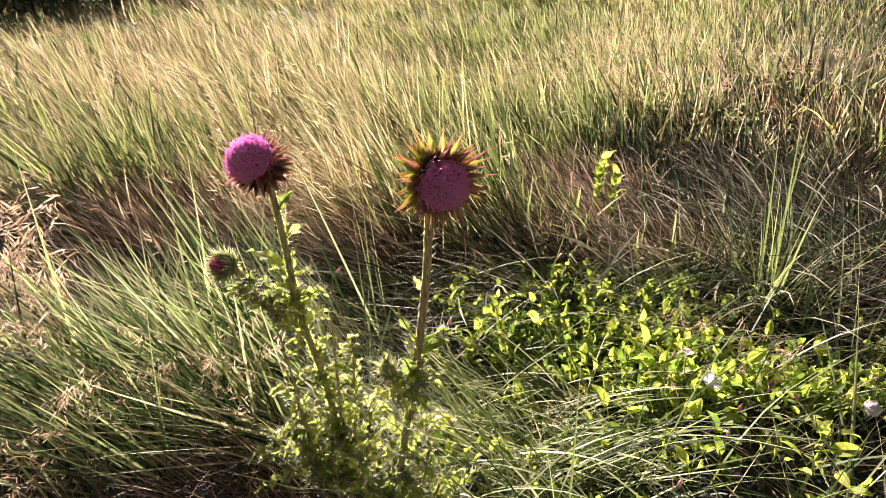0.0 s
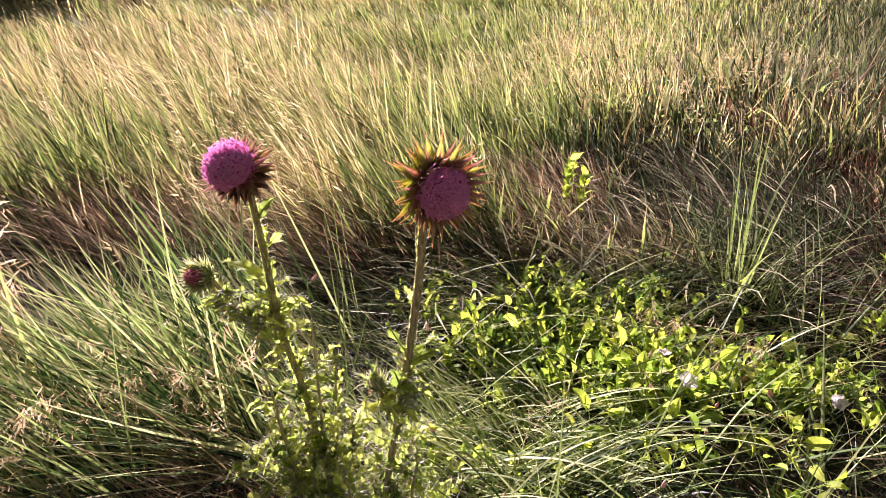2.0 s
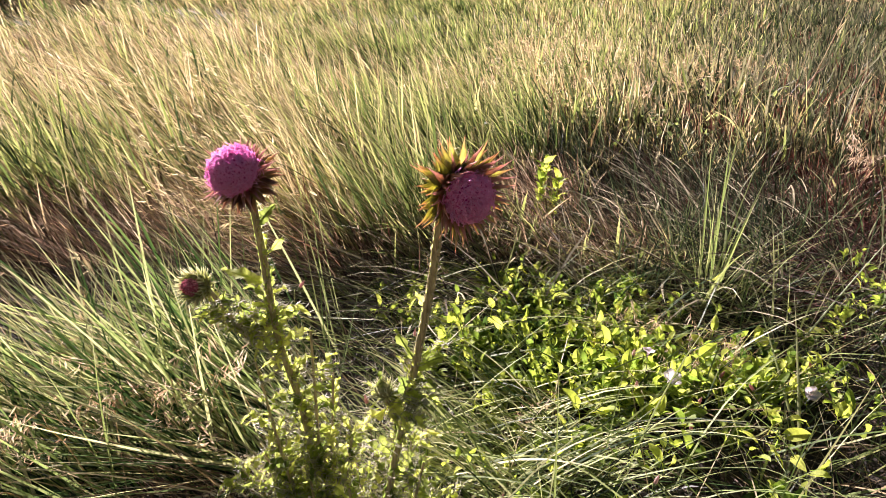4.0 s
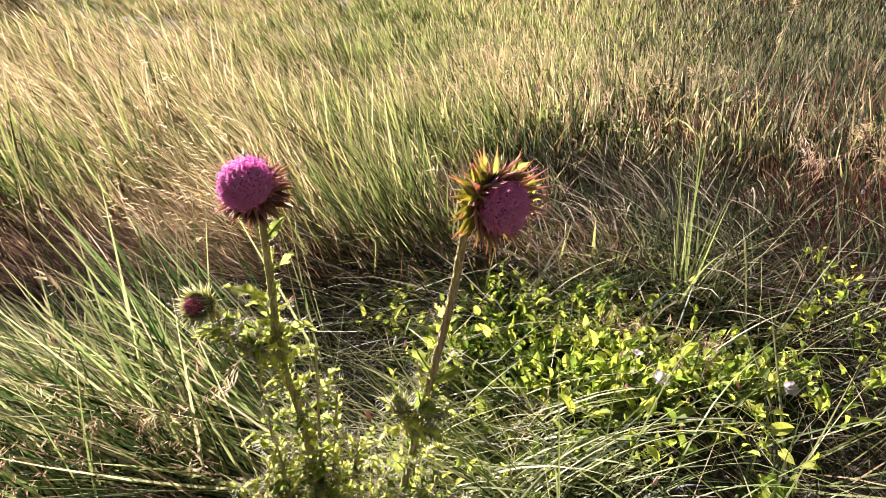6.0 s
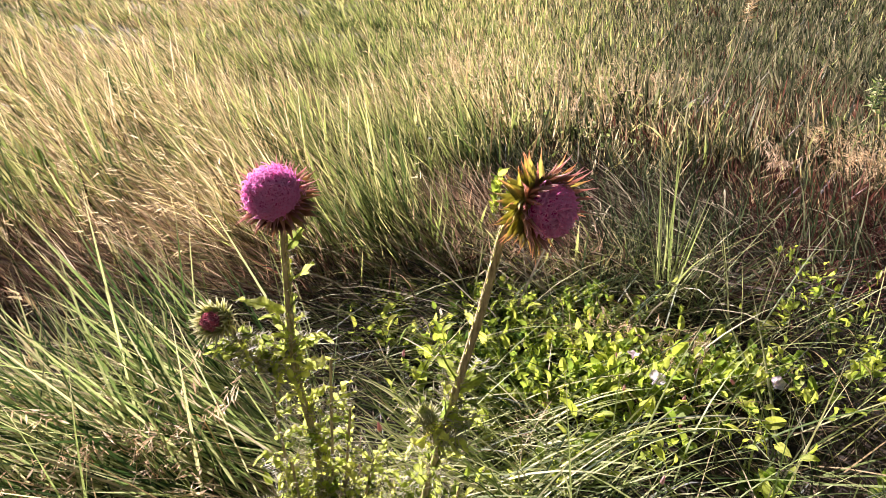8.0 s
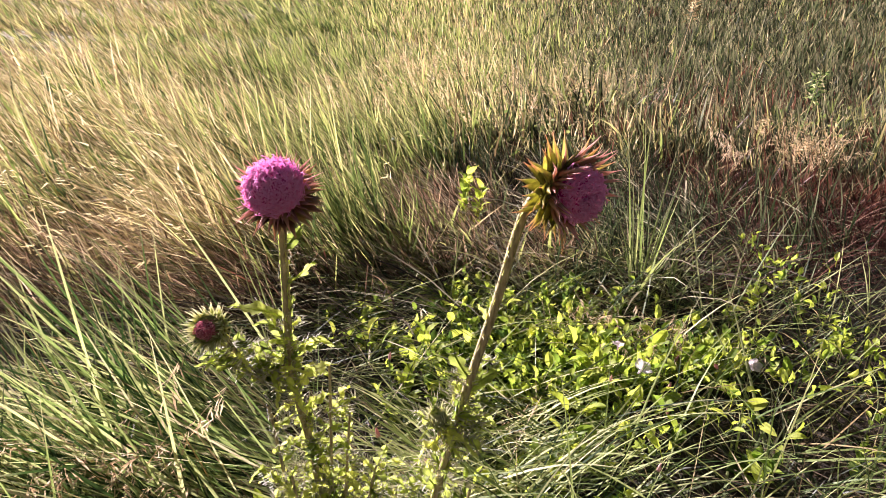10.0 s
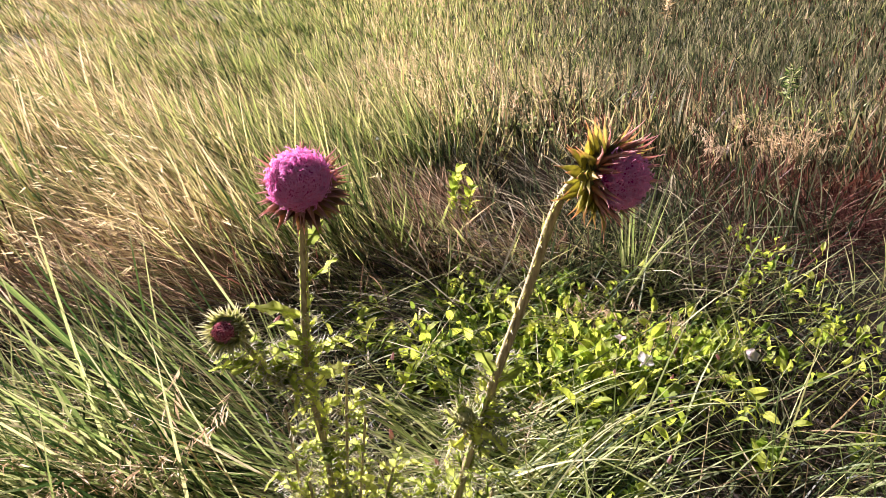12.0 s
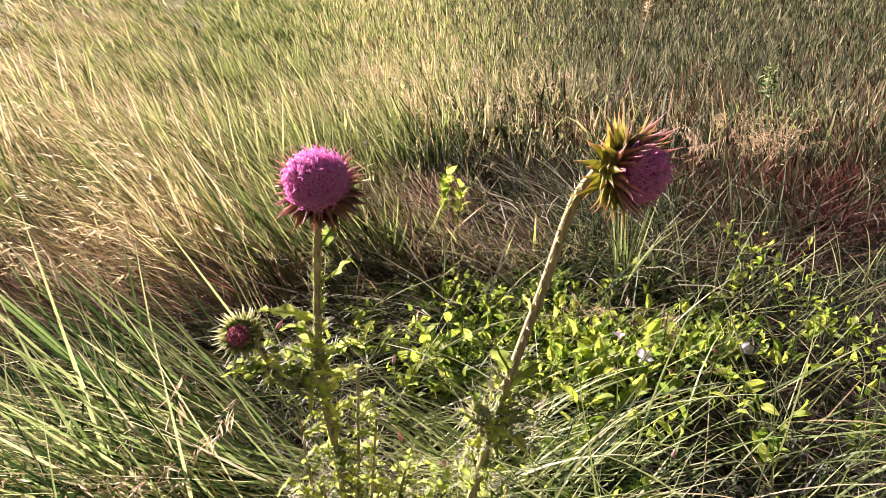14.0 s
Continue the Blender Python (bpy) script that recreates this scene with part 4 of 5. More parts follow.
leaf_on(thistle_b, SMOOTHER[1:2], rng, path_b, 0.45, 165, 1.3, 1.15)
leaf_on(thistle_b, SMOOTHER[:2], rng, path_b, 0.38, -100, 0.9, 1.2)
leaf_on(thistle_b, SMOOTHER[:2], rng, path_b, 0.56, 150, 0.8, 0.5)

# side branches with buds
bud_rows = [("bud", 14, 0.10, 22, 0.75), ("bud", 20, 0.28, 44, 0.9), ("bud", 24, 0.48, 58, 0.95), ("bud", 28, 0.68, 68, 0.95), ("bud", 26, 0.85, 74, 0.95), ("bud", 18, 0.97, 80, 0.7)]
small_bud_rows = [("bud", 12, 0.15, 10, 0.5), ("bud", 16, 0.35, 35, 0.6), ("bud", 16, 0.55, 58, 0.65), ("bud", 14, 0.8, 76, 0.6)]
branch = smooth_path([path_a[int(40 * 0.45)], np.array((-0.205, 0.597, 0.365)) - base_a, np.array((-0.242, 0.580, 0.445)) - base_a], 14)
placed("side_branch", mesh_from("side_branch", *tubes(branch[None], np.linspace(0.0032, 0.0026, 14), 8)[:2], [M_stem]), thistle_a)
flower_head(thistle_a, Vector((-0.243, 0.579, 0.447)) - Vector(base_a), (-0.34, -0.82, 0.42), 0.0092, 0.014, bud_rows, 7, 380, 0.0125, 0.018, M_wine)
dress(thistle_a, branch, 31, 0.1, 0.85, 6, 34)
branch = smooth_path([path_b[int(40 * 0.42)], np.array((-0.050, 0.498, 0.335)) - base_b, np.array((-0.057, 0.492, 0.357)) - base_b], 10)
placed("side_branch", mesh_from("side_branch", *tubes(branch[None], np.linspace(0.003, 0.0025, 10), 8)[:2], [M_stem]), thistle_b)
flower_head(thistle_b, Vector((-0.057, 0.492, 0.357)) - Vector(base_b), (-0.25, -0.25, 0.93), 0.004, 0.005, small_bud_rows, 8, 0, 0.0085, 0.014)
dress(thistle_b, branch, 32, 0.1, 0.9, 3, 10)


# ---- bindweed ----


def arrow_leaf(seed, length, width, lobes=True):
    """A soft arrow-shaped leaf along +x, folded at the midrib, on a short stalk."""
    rng = np.random.default_rng(seed)
    u = np.array([-0.22 if lobes else 0.0, 0.0, 0.12, 0.3, 0.5, 0.7, 0.88, 1.0])
    w = width * 0.5 * np.array([0.35 if lobes else 0.02, 0.85, 1.0, 1.0, 0.92, 0.74, 0.42, 0.04])
    inner = np.array([0.8 if lobes else 0, 0.1, 0, 0, 0, 0, 0, 0]) * w
    z = length * (0.12 * np.sin(u * 2.2 + rng.uniform(-0.4, 0.4)) - rng.uniform(0.0, 0.35) * np.clip(u, 0, 1) ** 2)
    fold = rng.uniform(0.15, 0.55)
    v = []
    for sd in (-1, 1):
        wob = rng.normal(0, 0.05, 8) * width
        v.append(np.stack([u * length, sd * inner, z], -1))
        v.append(np.stack([u * length, sd * (inner + w) * 0.55, z + fold * w * 0.5 + wob * 0.4], -1))
        v.append(np.stack([u * length, sd * np.maximum(w, inner), z + fold * w + wob], -1))
    v = np.concatenate(v)
    i, f = np.arange(7), []
    for k in range(2):
        for c in range(2):
            a, b = 8 * (3 * k + c), 8 * (3 * k + c + 1)
            q = np.stack([a + i, a + i + 1, b + i + 1, b + i], -1)
            f.append(q if k else q[:, ::-1])
    f = np.concatenate(f)
    st = np.array([[[-0.8 * length, 0, -0.5 * length], [-0.35 * length, 0, -0.12 * length], [0, 0, z[1]]]])
    t = tubes(st, np.array([0.0008, 0.0007, 0.0006]), 4)
    v, f, a, sl = join([(v, f, np.zeros(len(v)), 0), (*t, 0)])
    return v, f, a


ARROW = [arrow_leaf(i, L, W) for i, (L, W) in enumerate([(0.034, 0.021), (0.028, 0.016), (0.040, 0.026), (0.024, 0.017), (0.032, 0.018), (0.022, 0.013)])]
ARROW_ME = [mesh_from("leaf", v, f, [M_bindleaf], a, smooth=True) for v, f, a in ARROW]


def funnel_flower():
    """A pale open trumpet with a five-sided rim along +z."""
    sides, rings = 20, [(0.0015, 0.0), (0.0025, 0.008), (0.005, 0.015), (0.010, 0.020), (0.0155, 0.0225), (0.0175, 0.0225)]
    v, f = lathe(rings, sides)
    a = np.arctan2(v[:, 1], v[:, 0])
    k = np.clip((v[:, 2] - 0.014) / 0.008, 0, 1)
    v[:, :2] *= (1 + 0.10 * k * np.cos(5 * a))[:, None]
    v[:, 2] += 0.0018 * k * np.cos(5 * a + 0.6)
    return mesh_from("flower", v, f, [M_petal], smooth=True)


def furled_bud():
    v, f = lathe([(0.0006, 0.0), (0.0022, 0.003), (0.0030, 0.009), (0.0032, 0.015), (0.0022, 0.021), (0.0005, 0.026)], 10)
    a = v[:, 2] * 160
    r = 1 + 0.2 * np.cos(5 * (np.arctan2(v[:, 1], v[:, 0]) + a))
    v[:, :2] *= r[:, None]
    slot = np.where(f[:, 0] < 20, 1, 0)
    return mesh_from("flower_bud", v, f, [M_pinkbud, M_vine], None, slot, smooth=True)


FLOWER, BUD = funnel_flower(), furled_bud()


def bindweed(place, vines, seed, leaves, upright=0.0, reach=0.22, leaf_size=1.0):
    """One plant: vines that trail from the root, with arrow leaves standing along them."""
    rng = np.random.default_rng(seed)
    e = thing("bindweed", place, "low green field bindweed trailing over the ground among grass", "bindweed", "bindweed plants")
    for i in range(vines):
        a = rng.uniform(0, 6.283)
        pts = [np.zeros(3)]
        for k in range(4):
            a += rng.normal(0, 0.5)
            st = reach * rng.uniform(0.2, 0.35)
            flat = 1 - upright
            pts.append(pts[-1] + np.array([math.cos(a) * st * (flat + 0.25), math.sin(a) * st * (flat + 0.25), st * upright + (rng.uniform(0.01, 0.04) if k == 0 else rng.normal(0, 0.01))]))
        path = smooth_path(pts, 16)
        path[:, 2] = np.maximum(path[:, 2], 0.006)
        placed("vine", mesh_from("vine", *tubes(path[None], np.linspace(0.0013, 0.0008, 16), 5)[:2], [M_vine], smooth=True), e)
        for j in range(leaves):
            p = path[int(1 + 14.9 * (j + rng.random()) / leaves)]
            b, rise = rng.uniform(0, 6.283), rng.uniform(0.1, 1.2)
            way = Vector((math.cos(b) * math.cos(rise), math.sin(b) * math.cos(rise), math.sin(rise)))
            sc = rng.uniform(0.6, 1.0) if place[1] < 0.78 else rng.uniform(0.7, 1.15)
            q = aligned(Vector(p) + way * 0.02 + Vector((0, 0, 0.016 + rng.uniform(0, 0.02))), way, (rng.normal(0, 0.5), rng.normal(0, 0.5), 1))
            placed("leaf", ARROW_ME[rng.integers(6)], e, q @ Matrix.Diagonal((sc * leaf_size, sc * leaf_size, sc * leaf_size, 1)))
    return e


def bloom(e, world_place, axis, me, size, name, label):
    """A flower or bud on a thin stalk, with small green sepals, on a plant."""
    b = Vector(world_place) - Vector(e.location)
    q = Vector(axis).to_track_quat("Z", "Y").to_matrix().to_4x4()
    fl = placed(name, me, e, Matrix.Translation(b) @ q @ Matrix.Diagonal((size, size, size, 1)), label)
    st = smooth_path([np.array([0, 0, 0.0]), -0.02 * np.array(Vector(axis).normalized()) + [0.004, 0, -0.01], np.array([0.01, 0.01, -max(0.03, b.z)])], 8)
    placed("flower_stalk", mesh_from("flower_stalk", *tubes(st[None], np.full(8, 0.0007), 4)[:2], [M_vine]), e, Matrix.Translation(b))
    return fl


spots = [(0.20, 1.02), (0.32, 1.10), (0.45, 1.06), (0.34, 0.93), (0.50, 0.95), (0.62, 0.98), (0.24, 0.86), (0.42, 0.82), (0.56, 0.80), (0.70, 0.84),
         (0.84, 0.80), (0.38, 0.72), (0.54, 0.70), (0.05, 0.74), (0.14, 0.68), (0.62, 0.88)]
plants = [bindweed((px, py, float(height(np.array(px), np.array(py)))), 3, 100 + i, 12, 0.12, 0.22, 0.78) for i, (px, py) in enumerate(spots)]
bloom(plants[8], (0.458, 0.777, 0.105), (0.1, -0.35, 0.9), FLOWER, 0.95, "flower", "white funnel-shaped flower")
bloom(plants[7], (0.425, 0.805, 0.145), (0.1, 0.1, 1), FLOWER, 0.6, "flower", "half-closed pale pink flower")
bloom(plants[10], (0.748, 0.770, 0.060), (-0.2, -0.6, 0.7), FLOWER, 0.80, "flower", "pale pink funnel-shaped flower")
for i, p, ax in ((11, (0.334, 0.576, 0.085), (0.25, 0.05, 1)), (7, (0.43, 0.86, 0.10), (0.1, 0.1, 1)), (12, (0.47, 0.70, 0.06), (-0.1, 0.1, 1)), (13, (0.015, 0.70, 0.09), (-0.4, -0.1, 1)),
                 (14, (0.11, 0.60, 0.05), (0.3, 0, 1)), (8, (0.60, 0.83, 0.06), (0.5, 0, 1)), (10, (0.80, 0.83, 0.07), (-0.6, 0, 1)), (13, (-0.076, 0.641, 0.215), (-0.2, 0, 1)), (6, (0.011, 0.899, 0.145), (0.1, 0, 1)), (13, (-0.184, 0.850, 0.285), (0.5, -0.1, 0.8)), (9, (0.566, 0.70, 0.14), (-0.7, 0, 0.8)), (7, (0.40, 0.78, 0.09), (0, 0, 1)), (8, (0.50, 0.74, 0.08), (0.1, -0.1, 1))):
    bloom(plants[i], p, ax, BUD, 0.85, "flower_bud", "furled pink bud")
for i, (px, py) in enumerate([(1.02, 1.02), (1.12, 0.92), (1.2, 1.1), (0.92, 0.66), (1.0, 0.74), (0.84, 0.58)]):
    bindweed((px, py, 0.0), 3, 200 + i, 9, 0.5, 0.14, 0.62)

# the low mass of leaves beneath: many short leafy shoots
def plain_leaf(seed, length, width):
    """A small arrow leaf of few faces along +x, folded at the midrib."""
    rng = np.random.default_rng(seed)
    u = np.array([-0.15, 0.08, 0.4, 0.72, 1.0])
    w = width * 0.5 * np.array([0.8, 1.0, 1.0, 0.78, 0.12])
    z = length * (0.10 * np.sin(2.4 * u) - rng.uniform(0.0, 0.4) * np.clip(u, 0, 1) ** 2)
    fold = rng.uniform(0.15, 0.6)
    mid = np.stack([np.maximum(u, 0) * length, 0 * u, z], -1)
    v = np.concatenate([mid, np.stack([u * length, w, z + fold * w], -1), np.stack([u * length, -w, z + fold * w], -1)])
    i = np.arange(4)
    f = np.concatenate([np.stack([i, i + 1, 6 + i, 5 + i], -1), np.stack([10 + i, 11 + i, i + 1, i], -1)])
    return v, f, np.zeros(len(v))


PLAIN = [plain_leaf(i, L, W) for i, (L, W) in enumerate([(0.034, 0.020), (0.028, 0.017), (0.038, 0.022), (0.025, 0.017), (0.032, 0.018), (0.022, 0.014)])]
rng = np.random.default_rng(9)
clumps_at = np.concatenate([rng.normal((0.38, 1.17), (0.19, 0.06), (15, 2)), rng.normal((0.50, 0.92), (0.14, 0.09), (14, 2)), rng.normal((0.17, 0.96), (0.08, 0.05), (3, 2)), rng.normal((0.76, 0.86), (0.10, 0.05), (3, 2))])
shoots = np.concatenate([(clumps_at[:, None] + rng.normal(0, 0.034, (len(clumps_at), 8, 2))).reshape(-1, 2), rng.uniform((-0.05, 0.45), (0.65, 1.15), (45, 2)), rng.uniform((0.7, 0.5), (1.35, 1.15), (10, 2))])
parts = []
for sx, sy in shoots:
    tall, sc0, turn = rng.uniform(0.03, 0.10), rng.uniform(0.7, 1.2), rng.uniform(0, 6.283)
    count = int(rng.integers(7, 14))
    slant = rng.normal(0, 0.35, 2)
    for j in range(count):
        v, f, a = PLAIN[rng.integers(6)]
        u = (j + 0.5) / count
        b, rise, sc = turn + 2.4 * j + rng.normal(0, 0.3), 0.2 + 1.0 * u + rng.normal(0, 0.2), sc0 * (1.05 - 0.5 * u * u)
        way = Vector((math.cos(b) * math.cos(rise), math.sin(b) * math.cos(rise), math.sin(rise)))
        px, py = sx + slant[0] * tall * u, sy + slant[1] * tall * u
        m = np.array(aligned((px, py, float(height(px, py)) + 0.01 + tall * u), way, (rng.normal(0, 0.3), rng.normal(0, 0.3), 1)))
        parts.append(((v * sc) @ m[:3, :3].T + m[:3, 3], f, a))
stuff("bindweed_leaves", parts, M_bindmass, "dense low bindweed leaves beneath the flowers", "bindweed")


# ---- other single plants ----


def blade_mesh(length, width, lean0, lean1, segs=8):
    """One folded grass blade that grows from the origin and leans along +x."""
    th = lean0 + (lean1 - lean0) * np.linspace(0, 1, segs + 1) ** 1.5
    d = np.stack([np.sin(th), 0 * th, np.cos(th)], -1)
    p = np.concatenate([[[0, 0, 0]], np.cumsum((d[:-1] + d[1:]) * 0.5 * length / segs, 0)])
    s = np.linspace(0, 1, segs + 1)
    w = width * 0.5 * np.clip(1 - s ** 1.8, 0.04, 1) * (0.6 + 0.4 * np.minimum(1, s * 5))
    side, nrm = np.array([0, 1.0, 0]), np.stack([np.cos(th), 0 * th, -np.sin(th)], -1)
    a, b = p + side * w[:, None] + nrm * w[:, None] * 0.4, p - side * w[:, None] + nrm * w[:, None] * 0.4
    v = np.concatenate([p, a, b])
    i, m = np.arange(segs), segs + 1
    f = np.concatenate([np.stack([i, i + 1, m + i + 1, m + i], -1), np.stack([2 * m + i, 2 * m + i + 1, i + 1, i], -1)])
    return mesh_from("blade", v, f, [M_blade], np.tile(s, 3))


M_blade = leafy("single_blade", [(0, (0.20, 0.27, 0.079)), (0.6, (0.31, 0.36, 0.124)), (1, (0.44, 0.44, 0.203))], tip=(0.55, 0.5, 0.304), tip_from=0.75, per_object=True, gloss=0.04, grain=300)
BLADES = [blade_mesh(L, W, a, b) for L, W, a, b in ((0.30, 0.0050, 0.05, 0.2), (0.38, 0.0056, 0.02, 0.35), (0.26, 0.0046, 0.3, 0.7), (0.34, 0.0058, 0.45, 1.0), (0.24, 0.0042, 0.1, 0.5), (0.40, 0.0052, 0.12, 0.25))]


def tuft(place, count, seed, size, label, spread=1.0, toward=None, tilt=0.0):
    """A clump of single grass blades that fan out from one root."""
    rng = np.random.default_rng(seed)
    e = thing("grass_tuft", (place[0], place[1], float(height(np.array(place[0]), np.array(place[1])))), label, "grass", "single grass tufts")
    for i in range(count):
        a = rng.uniform(0, 360) if toward is None else toward + rng.normal(0, 40)
        sc = size * rng.uniform(0.7, 1.15)
        placed("blade", BLADES[rng.integers(6)], e, pose(rng.normal(0, 0.012), rng.normal(0, 0.012), 0, 0, 0, a) @ pose(0, 0, 0, 0, tilt + abs(rng.normal(0, 9)) * spread) @ Matrix.Diagonal((sc, sc, sc, 1)))
    return e


tuft((0.765, 1.14), 22, 1, 1.2, "upright tuft of slender light green grass blades")
tuft((0.82, 1.10), 9, 2, 1.0, "upright tuft of slender light green grass blades")
tuft((0.86, 0.95), 9, 3, 0.95, "loose tuft of long green blades bending aside", 3.0)
tuft((0.17, 0.50), 9, 4, 0.75, "loose tuft of long green blades bending aside", 3.0)
tuft((0.62, 0.50), 8, 5, 0.8, "loose tuft of long green blades bending aside", 2.0, 20, 42)
tuft((-0.31, 0.74), 14, 6, 1.05, "tuft of long green blades bent over to one side", 2.0, 180)
tuft((-0.42, 0.86), 12, 7, 1.1, "tuft of long green blades bent over to one side", 2.0, 180)


def oval_leaf():
    v, f, a = arrow_leaf(55, 0.036, 0.023, False)
    return mesh_from("leaf", v, f, [M_bindleaf], a, smooth=True)


OVAL = oval_leaf()


def leafy_weed(place, tall, pairs, seed, size):
    """An upright stem with pairs of small bright leaves."""
    rng = np.random.default_rng(seed)
    e = thing("leafy_weed", (place[0], place[1], float(height(np.array(place[0]), np.array(place[1])))), "upright bright green weed with small oval leaves", "weed", "upright weeds")
    path = smooth_path([np.zeros(3), np.array([rng.normal(0, 0.01), rng.normal(0, 0.01), tall * 0.5]), np.array([rng.normal(0, 0.02), rng.normal(0, 0.02), tall])], 16)
    placed("stem", mesh_from("stem", *tubes(path[None], np.linspace(0.002, 0.001, 16), 6)[:2], [M_vine], smooth=True), e)
    for i in range(pairs):
        p = path[min(15, int(3 + 13 * i / pairs))]
        for k in range(2):
            a = radians(i * 90 + k * 180 + rng.normal(0, 20))
            rise = rng.uniform(0.7, 1.25)
            way = Vector((math.cos(a) * math.cos(rise), math.sin(a) * math.cos(rise), math.sin(rise)))
            sc = size * rng.uniform(0.7, 1.2)
            placed("leaf", OVAL, e, aligned(Vector(p) + way * 0.012 * size, way, (0, 0, 1)) @ Matrix.Diagonal((sc, sc, sc, 1)))
    return e


leafy_weed((0.485, 1.68), 0.25, 12, 1, 1.1)
leafy_weed((0.535, 1.68), 0.20, 8, 2, 1.1)
leafy_weed((0.10, 1.00), 0.13, 7, 3, 0.75)
leafy_weed((0.06, 0.93), 0.15, 8, 4, 0.75)
leafy_weed((0.13, 0.92), 0.09, 4, 5, 0.7)


# ---- dark bushes at the far edge of the field ----


def bush(place, wide, tall, seed):
    rng = np.random.default_rng(seed)
    z = float(height(np.array(place[0]), np.array(place[1])))
    e = thing("bush", (*place, z), "dark green shrub at the far edge of the field", "bush", "far bushes")
    for i in range(7):
        a = rng.uniform(0, 6.283)
        top = np.array([math.cos(a) * wide * 0.35, math.sin(a) * wide * 0.35, tall * rng.uniform(0.6, 0.9)])
        path = smooth_path([np.array([0.05 * math.cos(a), 0.05 * math.sin(a), -0.02]), top * 0.5 + rng.normal(0, 0.06, 3), top], 8)
        placed("limb", mesh_from("limb", *tubes(path[None], np.linspace(0.035, 0.01, 8), 6)[:2], [M_bark], smooth=True), e)
    n = 6500
    c = rng.normal(size=(60, 3)) * [wide * 0.3, wide * 0.3, tall * 0.2] + [0, 0, tall * 0.55]
    c[:, 2] = np.clip(c[:, 2], 0.1, tall)
    p = c[rng.integers(60, size=n)] + rng.normal(0, 0.12, (n, 3))
    d = rng.normal(size=(n, 3))
    d /= np.linalg.norm(d, axis=1, keepdims=True)
    sd = np.cross(d, rng.normal(size=(n, 3)))
    sd /= np.linalg.norm(sd, axis=1, keepdims=True)
    ln = rng.uniform(0.04, 0.09, (n, 1))
    v = np.stack([p, p + d * ln * 0.5 + sd * ln * 0.3, p + d * ln, p + d * ln * 0.5 - sd * ln * 0.3], 1).reshape(-1, 3)
    placed("crown", mesh_from("crown", v, np.arange(len(v)).reshape(-1, 4), [M_bush]), e)


for i, (bx, by, bw, bt) in enumerate([(-6.4, 8.5, 1.8, 1.1), (-6.1, 10.0, 1.7, 0.95), (-7.4, 7.8, 1.9, 1.2), (-5.6, 11.6, 1.6, 0.8), (-7.6, 9.8, 2.0, 1.35)]):
    bush((bx, by), bw, bt, 40 + i)


# ---- patches of low broad-leaved plants in the field ----


def forb_patch(place, wide, tall, count, seed):
    rng = np.random.default_rng(seed)
    parts = []
    for i in range(count):
        v, f, a = PLAIN[i % 6]
        px, py = place[0] + rng.normal(0, wide), place[1] + rng.normal(0, wide * 0.6)
        b, rise, sc = rng.uniform(0, 6.283), rng.uniform(0.0, 1.2), rng.uniform(0.4, 0.85)
        way = Vector((math.cos(b) * math.cos(rise), math.sin(b) * math.cos(rise), math.sin(rise)))
        m = np.array(aligned((px, py, float(height(px, py)) + tall * rng.uniform(0.2, 1.0)), way, (rng.normal(0, 0.5), rng.normal(0, 0.5), 1)))
        parts.append(((v * sc) @ m[:3, :3].T + m[:3, 3], f, a))
    return parts


patches = []
for i, (px, py, pw, pt, pc) in enumerate([(0.95, 2.75, 0.16, 0.26, 150), (1.35, 2.45, 0.14, 0.22, 130), (1.0, 3.6, 0.2, 0.34, 160), (2.0, 2.9, 0.2, 0.3, 160), (0.35, 2.4, 0.1, 0.25, 60), (2.9, 2.2, 0.2, 0.3, 140), (-0.2, 2.3, 0.08, 0.3, 40)]):
    patches += forb_patch((px, py), pw, pt, pc, 300 + i)
stuff("low_forbs", patches, M_forb, "patches of low bright green broad-leaved plants in the grass", "weed")


tuft((0.115, 0.50), 16, 41, 0.85, "fan of pale green blades spreading low over the ground", 4.0, None, 30)
tuft((0.20, 0.62), 14, 42, 0.8, "fan of pale green blades spreading low over the ground", 4.0, None, 36)
tuft((0.05, 0.60), 12, 43, 0.8, "fan of pale green blades spreading low over the ground", 4.0, None, 38)

# long blades that cross the open ground, and thin upright stalks
tuft((0.36, 0.46), 5, 61, 1.0, "long green blades lying across low plants", 1.0, 20, 56)
tuft((0.62, 0.60), 6, 22, 1.3, "long green blades lying across low plants", 1.0, 25, 50)
tuft((0.20, 0.58), 6, 23, 1.1, "long green blades lying across low plants", 1.0, 160, 50)
tuft((1.05, 0.98), 7, 24, 1.25, "long green blades lying across low plants", 1.2, 20, 40)
tuft((0.30, 0.62), 5, 25, 0.9, "loose tuft of long green blades bending aside", 2.5)
tuft((-0.62, 0.80), 4, 26, 1.1, "thin upright green grass stalks", 0.4)
tuft((-0.45, 0.70), 3, 27, 1.0, "thin upright green grass stalks", 0.4)


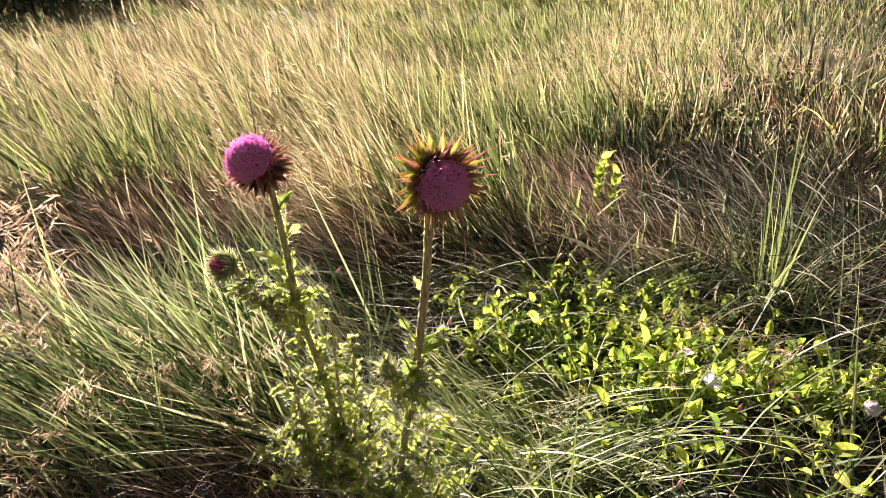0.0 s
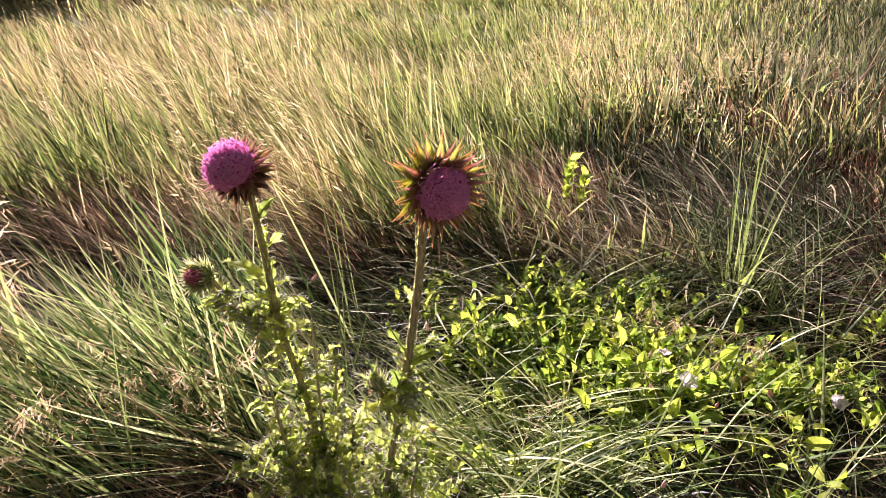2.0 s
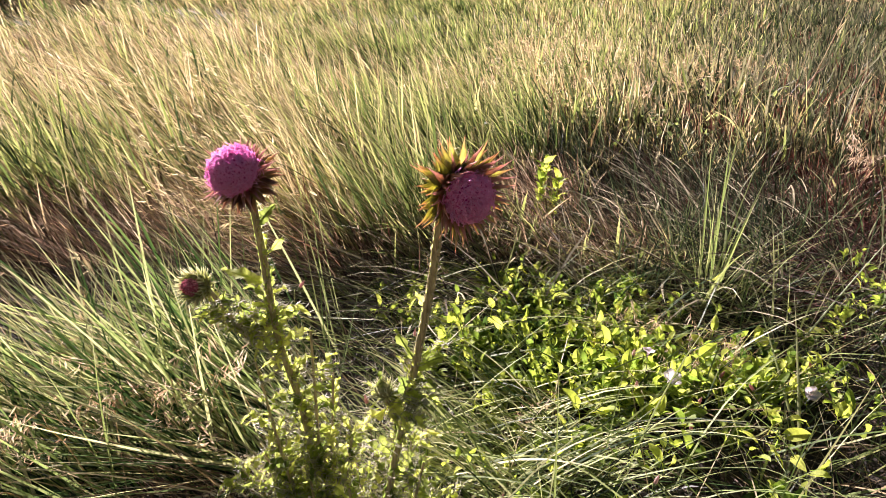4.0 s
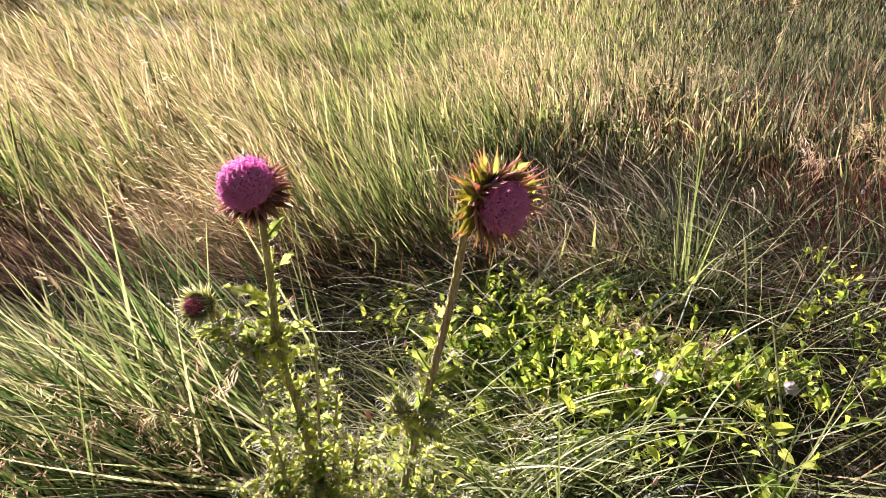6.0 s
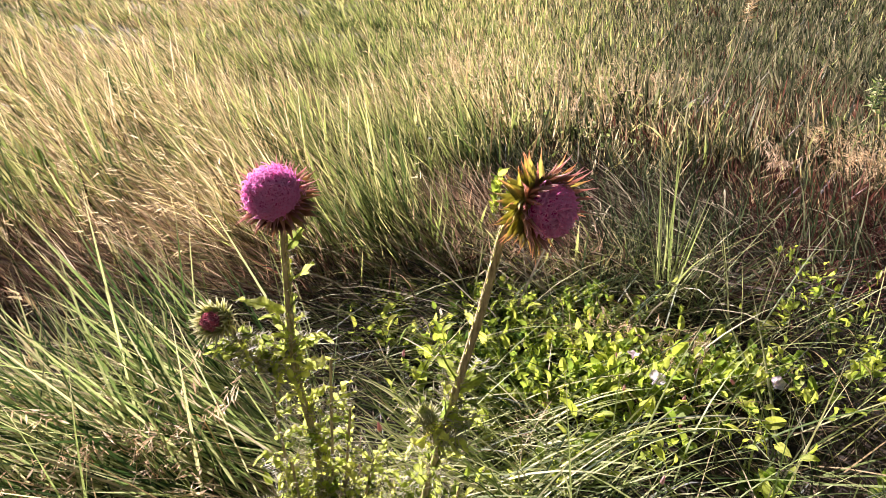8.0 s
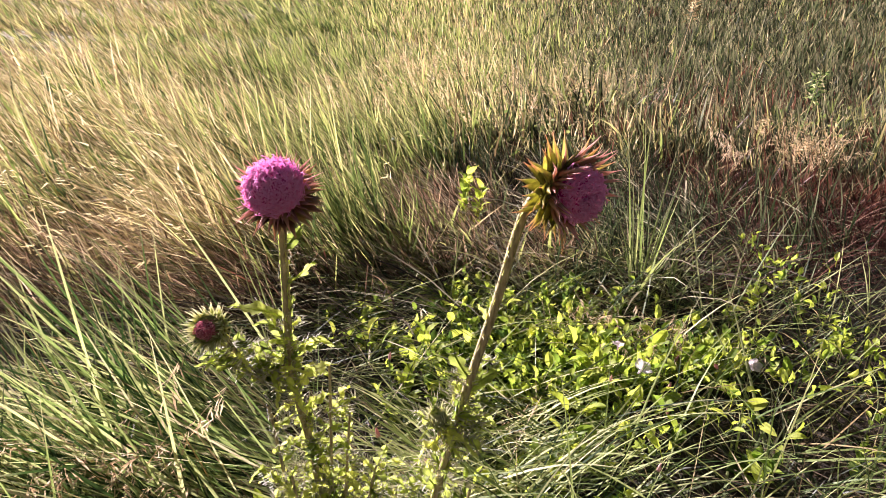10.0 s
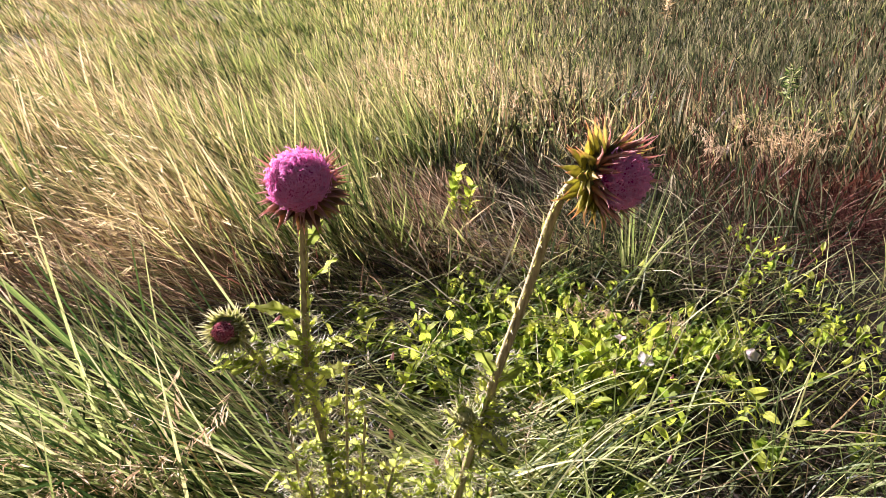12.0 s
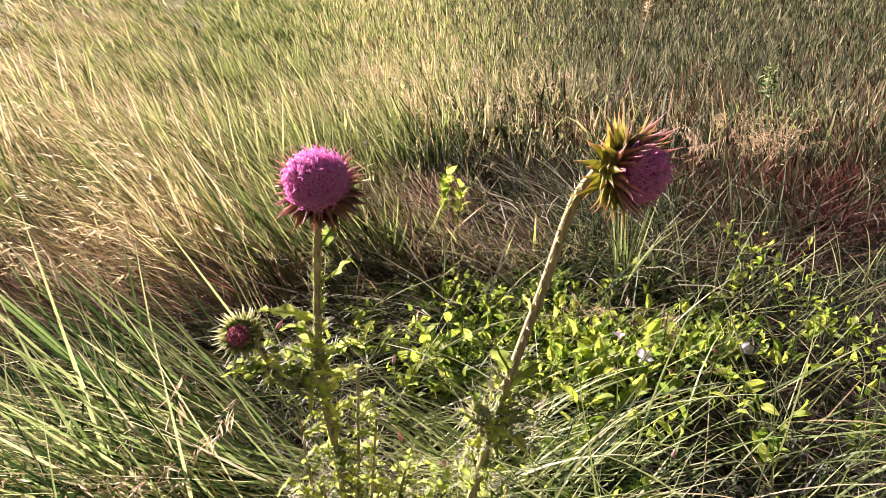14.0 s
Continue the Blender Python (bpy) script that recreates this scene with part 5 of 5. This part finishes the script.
def seed_clump(place, size, seed):
    """A tangled dry seed head on its bent stalk."""
    rng = np.random.default_rng(seed)
    e = thing("dry_seed_head", (place[0], place[1], float(height(np.array(place[0]), np.array(place[1])))), "tangled orange-tan dry seed head drooping on its stalk", "seed head", "dry seed heads")
    path = smooth_path([np.zeros(3), np.array([-0.03, 0.02, place[2] * 0.7]), np.array([-0.05, 0.0, place[2] + 0.03]), np.array([-0.09, -0.02, place[2]])], 14)
    placed("stalk", mesh_from("stalk", *tubes(path[None], np.linspace(0.0012, 0.0006, 14), 5)[:2], [M_straw]), e)
    root = path[-1] + rng.normal(0, 0.02 * size, (12, 3))
    d = rng.normal(size=(12, 3)) + [-0.8, 0, -0.3]
    d /= np.linalg.norm(d, axis=1, keepdims=True)
    v, f, a = panicles(root, d, rng.uniform(0.04, 0.075, 12) * size, 24, 0.06)
    tagged(placed("spikelet_tuft", mesh_from("spikelet_tuft", v, f, [M_rusty], a), e), kind="stuff")


M_pinktan = leafy("pinkish_spikelets", [(0, (0.34, 0.23, 0.12)), (0.5, (0.54, 0.40, 0.23)), (1, (0.70, 0.57, 0.38))], through_light=0.45, gloss=0.02)
M_rusty = leafy("rusty_spikelets", [(0, (0.38, 0.25, 0.15)), (0.5, (0.58, 0.43, 0.27)), (1, (0.74, 0.62, 0.45))], through_light=0.45, gloss=0.02)
for i, (px, py, pz, ps) in enumerate([(-0.27, 0.774, 0.15, 1.5), (-0.47, 0.68, 0.15, 1.1), (-0.70, 0.93, 0.20, 1.4), (-0.76, 0.99, 0.18, 1.4), (-0.62, 0.80, 0.20, 1.2), (-0.54, 0.58, 0.12, 1.2), (-0.50, 0.62, 0.10, 1.1), (-0.86, 1.10, 0.24, 2.0), (-0.94, 1.18, 0.26, 2.0), (-0.80, 1.04, 0.20, 1.7), (-0.98, 1.06, 0.22, 1.8), (-0.40, 0.80, 0.12, 1.4), (1.72, 1.75, 0.26, 1.6),
                                     (0.60, 1.00, 0.08, 1.2), (0.70, 0.95, 0.07, 1.2), (0.66, 1.05, 0.06, 1.1), (0.62, 0.86, 0.06, 0.8), (0.75, 0.92, 0.08, 0.8), (0.30, 0.80, 0.05, 0.7)]):
    seed_clump((px, py, pz), ps, 500 + i)


def spike_stalk(foot, top, seed, mat, label):
    """A single tall stalk with a dense narrow seed spike."""
    rng = np.random.default_rng(seed)
    z = float(height(np.array(foot[0]), np.array(foot[1])))
    e = thing("seed_stalk", (*foot, z), label, "grass", "tall seed stalks")
    tip = np.array(top) - np.array([*foot, z])
    path = smooth_path([np.zeros(3), tip * 0.5 + [0.02, 0, 0.03], tip], 14)
    placed("stalk", mesh_from("stalk", *tubes(path[None], np.linspace(0.003, 0.0015, 14), 5)[:2], [mat]), e)
    d = (path[-1] - path[-4])
    d = np.repeat((d / np.linalg.norm(d))[None], 8, 0)
    v, f, a = panicles(path[-1] + rng.normal(0, 0.004, (8, 3)), d, np.full(8, 0.16), 16)
    tagged(placed("spike", mesh_from("spike", v, f, [mat], a), e), kind="stuff")


spike_stalk((2.55, 3.2), (2.90, 3.38, 0.86), 1, M_straw, "single tall dry stalk with a pale seed spike")
spike_stalk((2.45, 2.1), (2.75, 2.25, 0.48), 2, M_lush, "single green stalk with a narrow seed spike")

petal_v, petal_f = lathe([(0.0008, 0.0), (0.004, 0.008), (0.005, 0.016), (0.0008, 0.026)], 8)
petal_v[:, 1] *= 0.25
fallen = new("fallen_petal", mesh_from("fallen_petal", petal_v, petal_f, [M_petal], smooth=True))
fallen.matrix_basis = pose(-0.482, 1.252, 0.075, 55, 20, 40)
tagged(fallen, "small pale withered petal caught on a grass stalk", "petal")


# pale dry clumps at the side of the field
clumps, heads = [], []
for i, (px, py, ph, pr, pc) in enumerate([(2.42, 1.9, 0.28, 0.07, 80), (1.3, 2.9, 0.32, 0.16, 70), (0.75, 3.5, 0.38, 0.2, 80), (1.9, 3.3, 0.36, 0.22, 110), (2.7, 2.3, 0.26, 0.12, 60), (1.5, 4.6, 0.38, 0.3, 120), (2.6, 4.0, 0.38, 0.25, 90)]):
    x, y = px + np.random.normal(0, pr, pc), py + np.random.normal(0, pr, pc)
    c = blades(on_ground(x, y), LEFT + np.random.normal(0, 0.9, pc), uni(0.05, 0.6, pc), uni(0.2, 1.3, pc), ph * uni(0.6, 1.15, pc), uni(0.0018, 0.0036, pc), 5)
    clumps.append(c)
    heads.append(spikelets(c[3][:, -1], c[4][:, -1], uni(0.05, 0.09, pc), 12))
stuff("dry_grass", clumps, M_straw, "pale dry grass clumps among dull green blades")
stuff("seed_heads", heads, M_pinktan, "pinkish tan seed heads on the dry clumps")
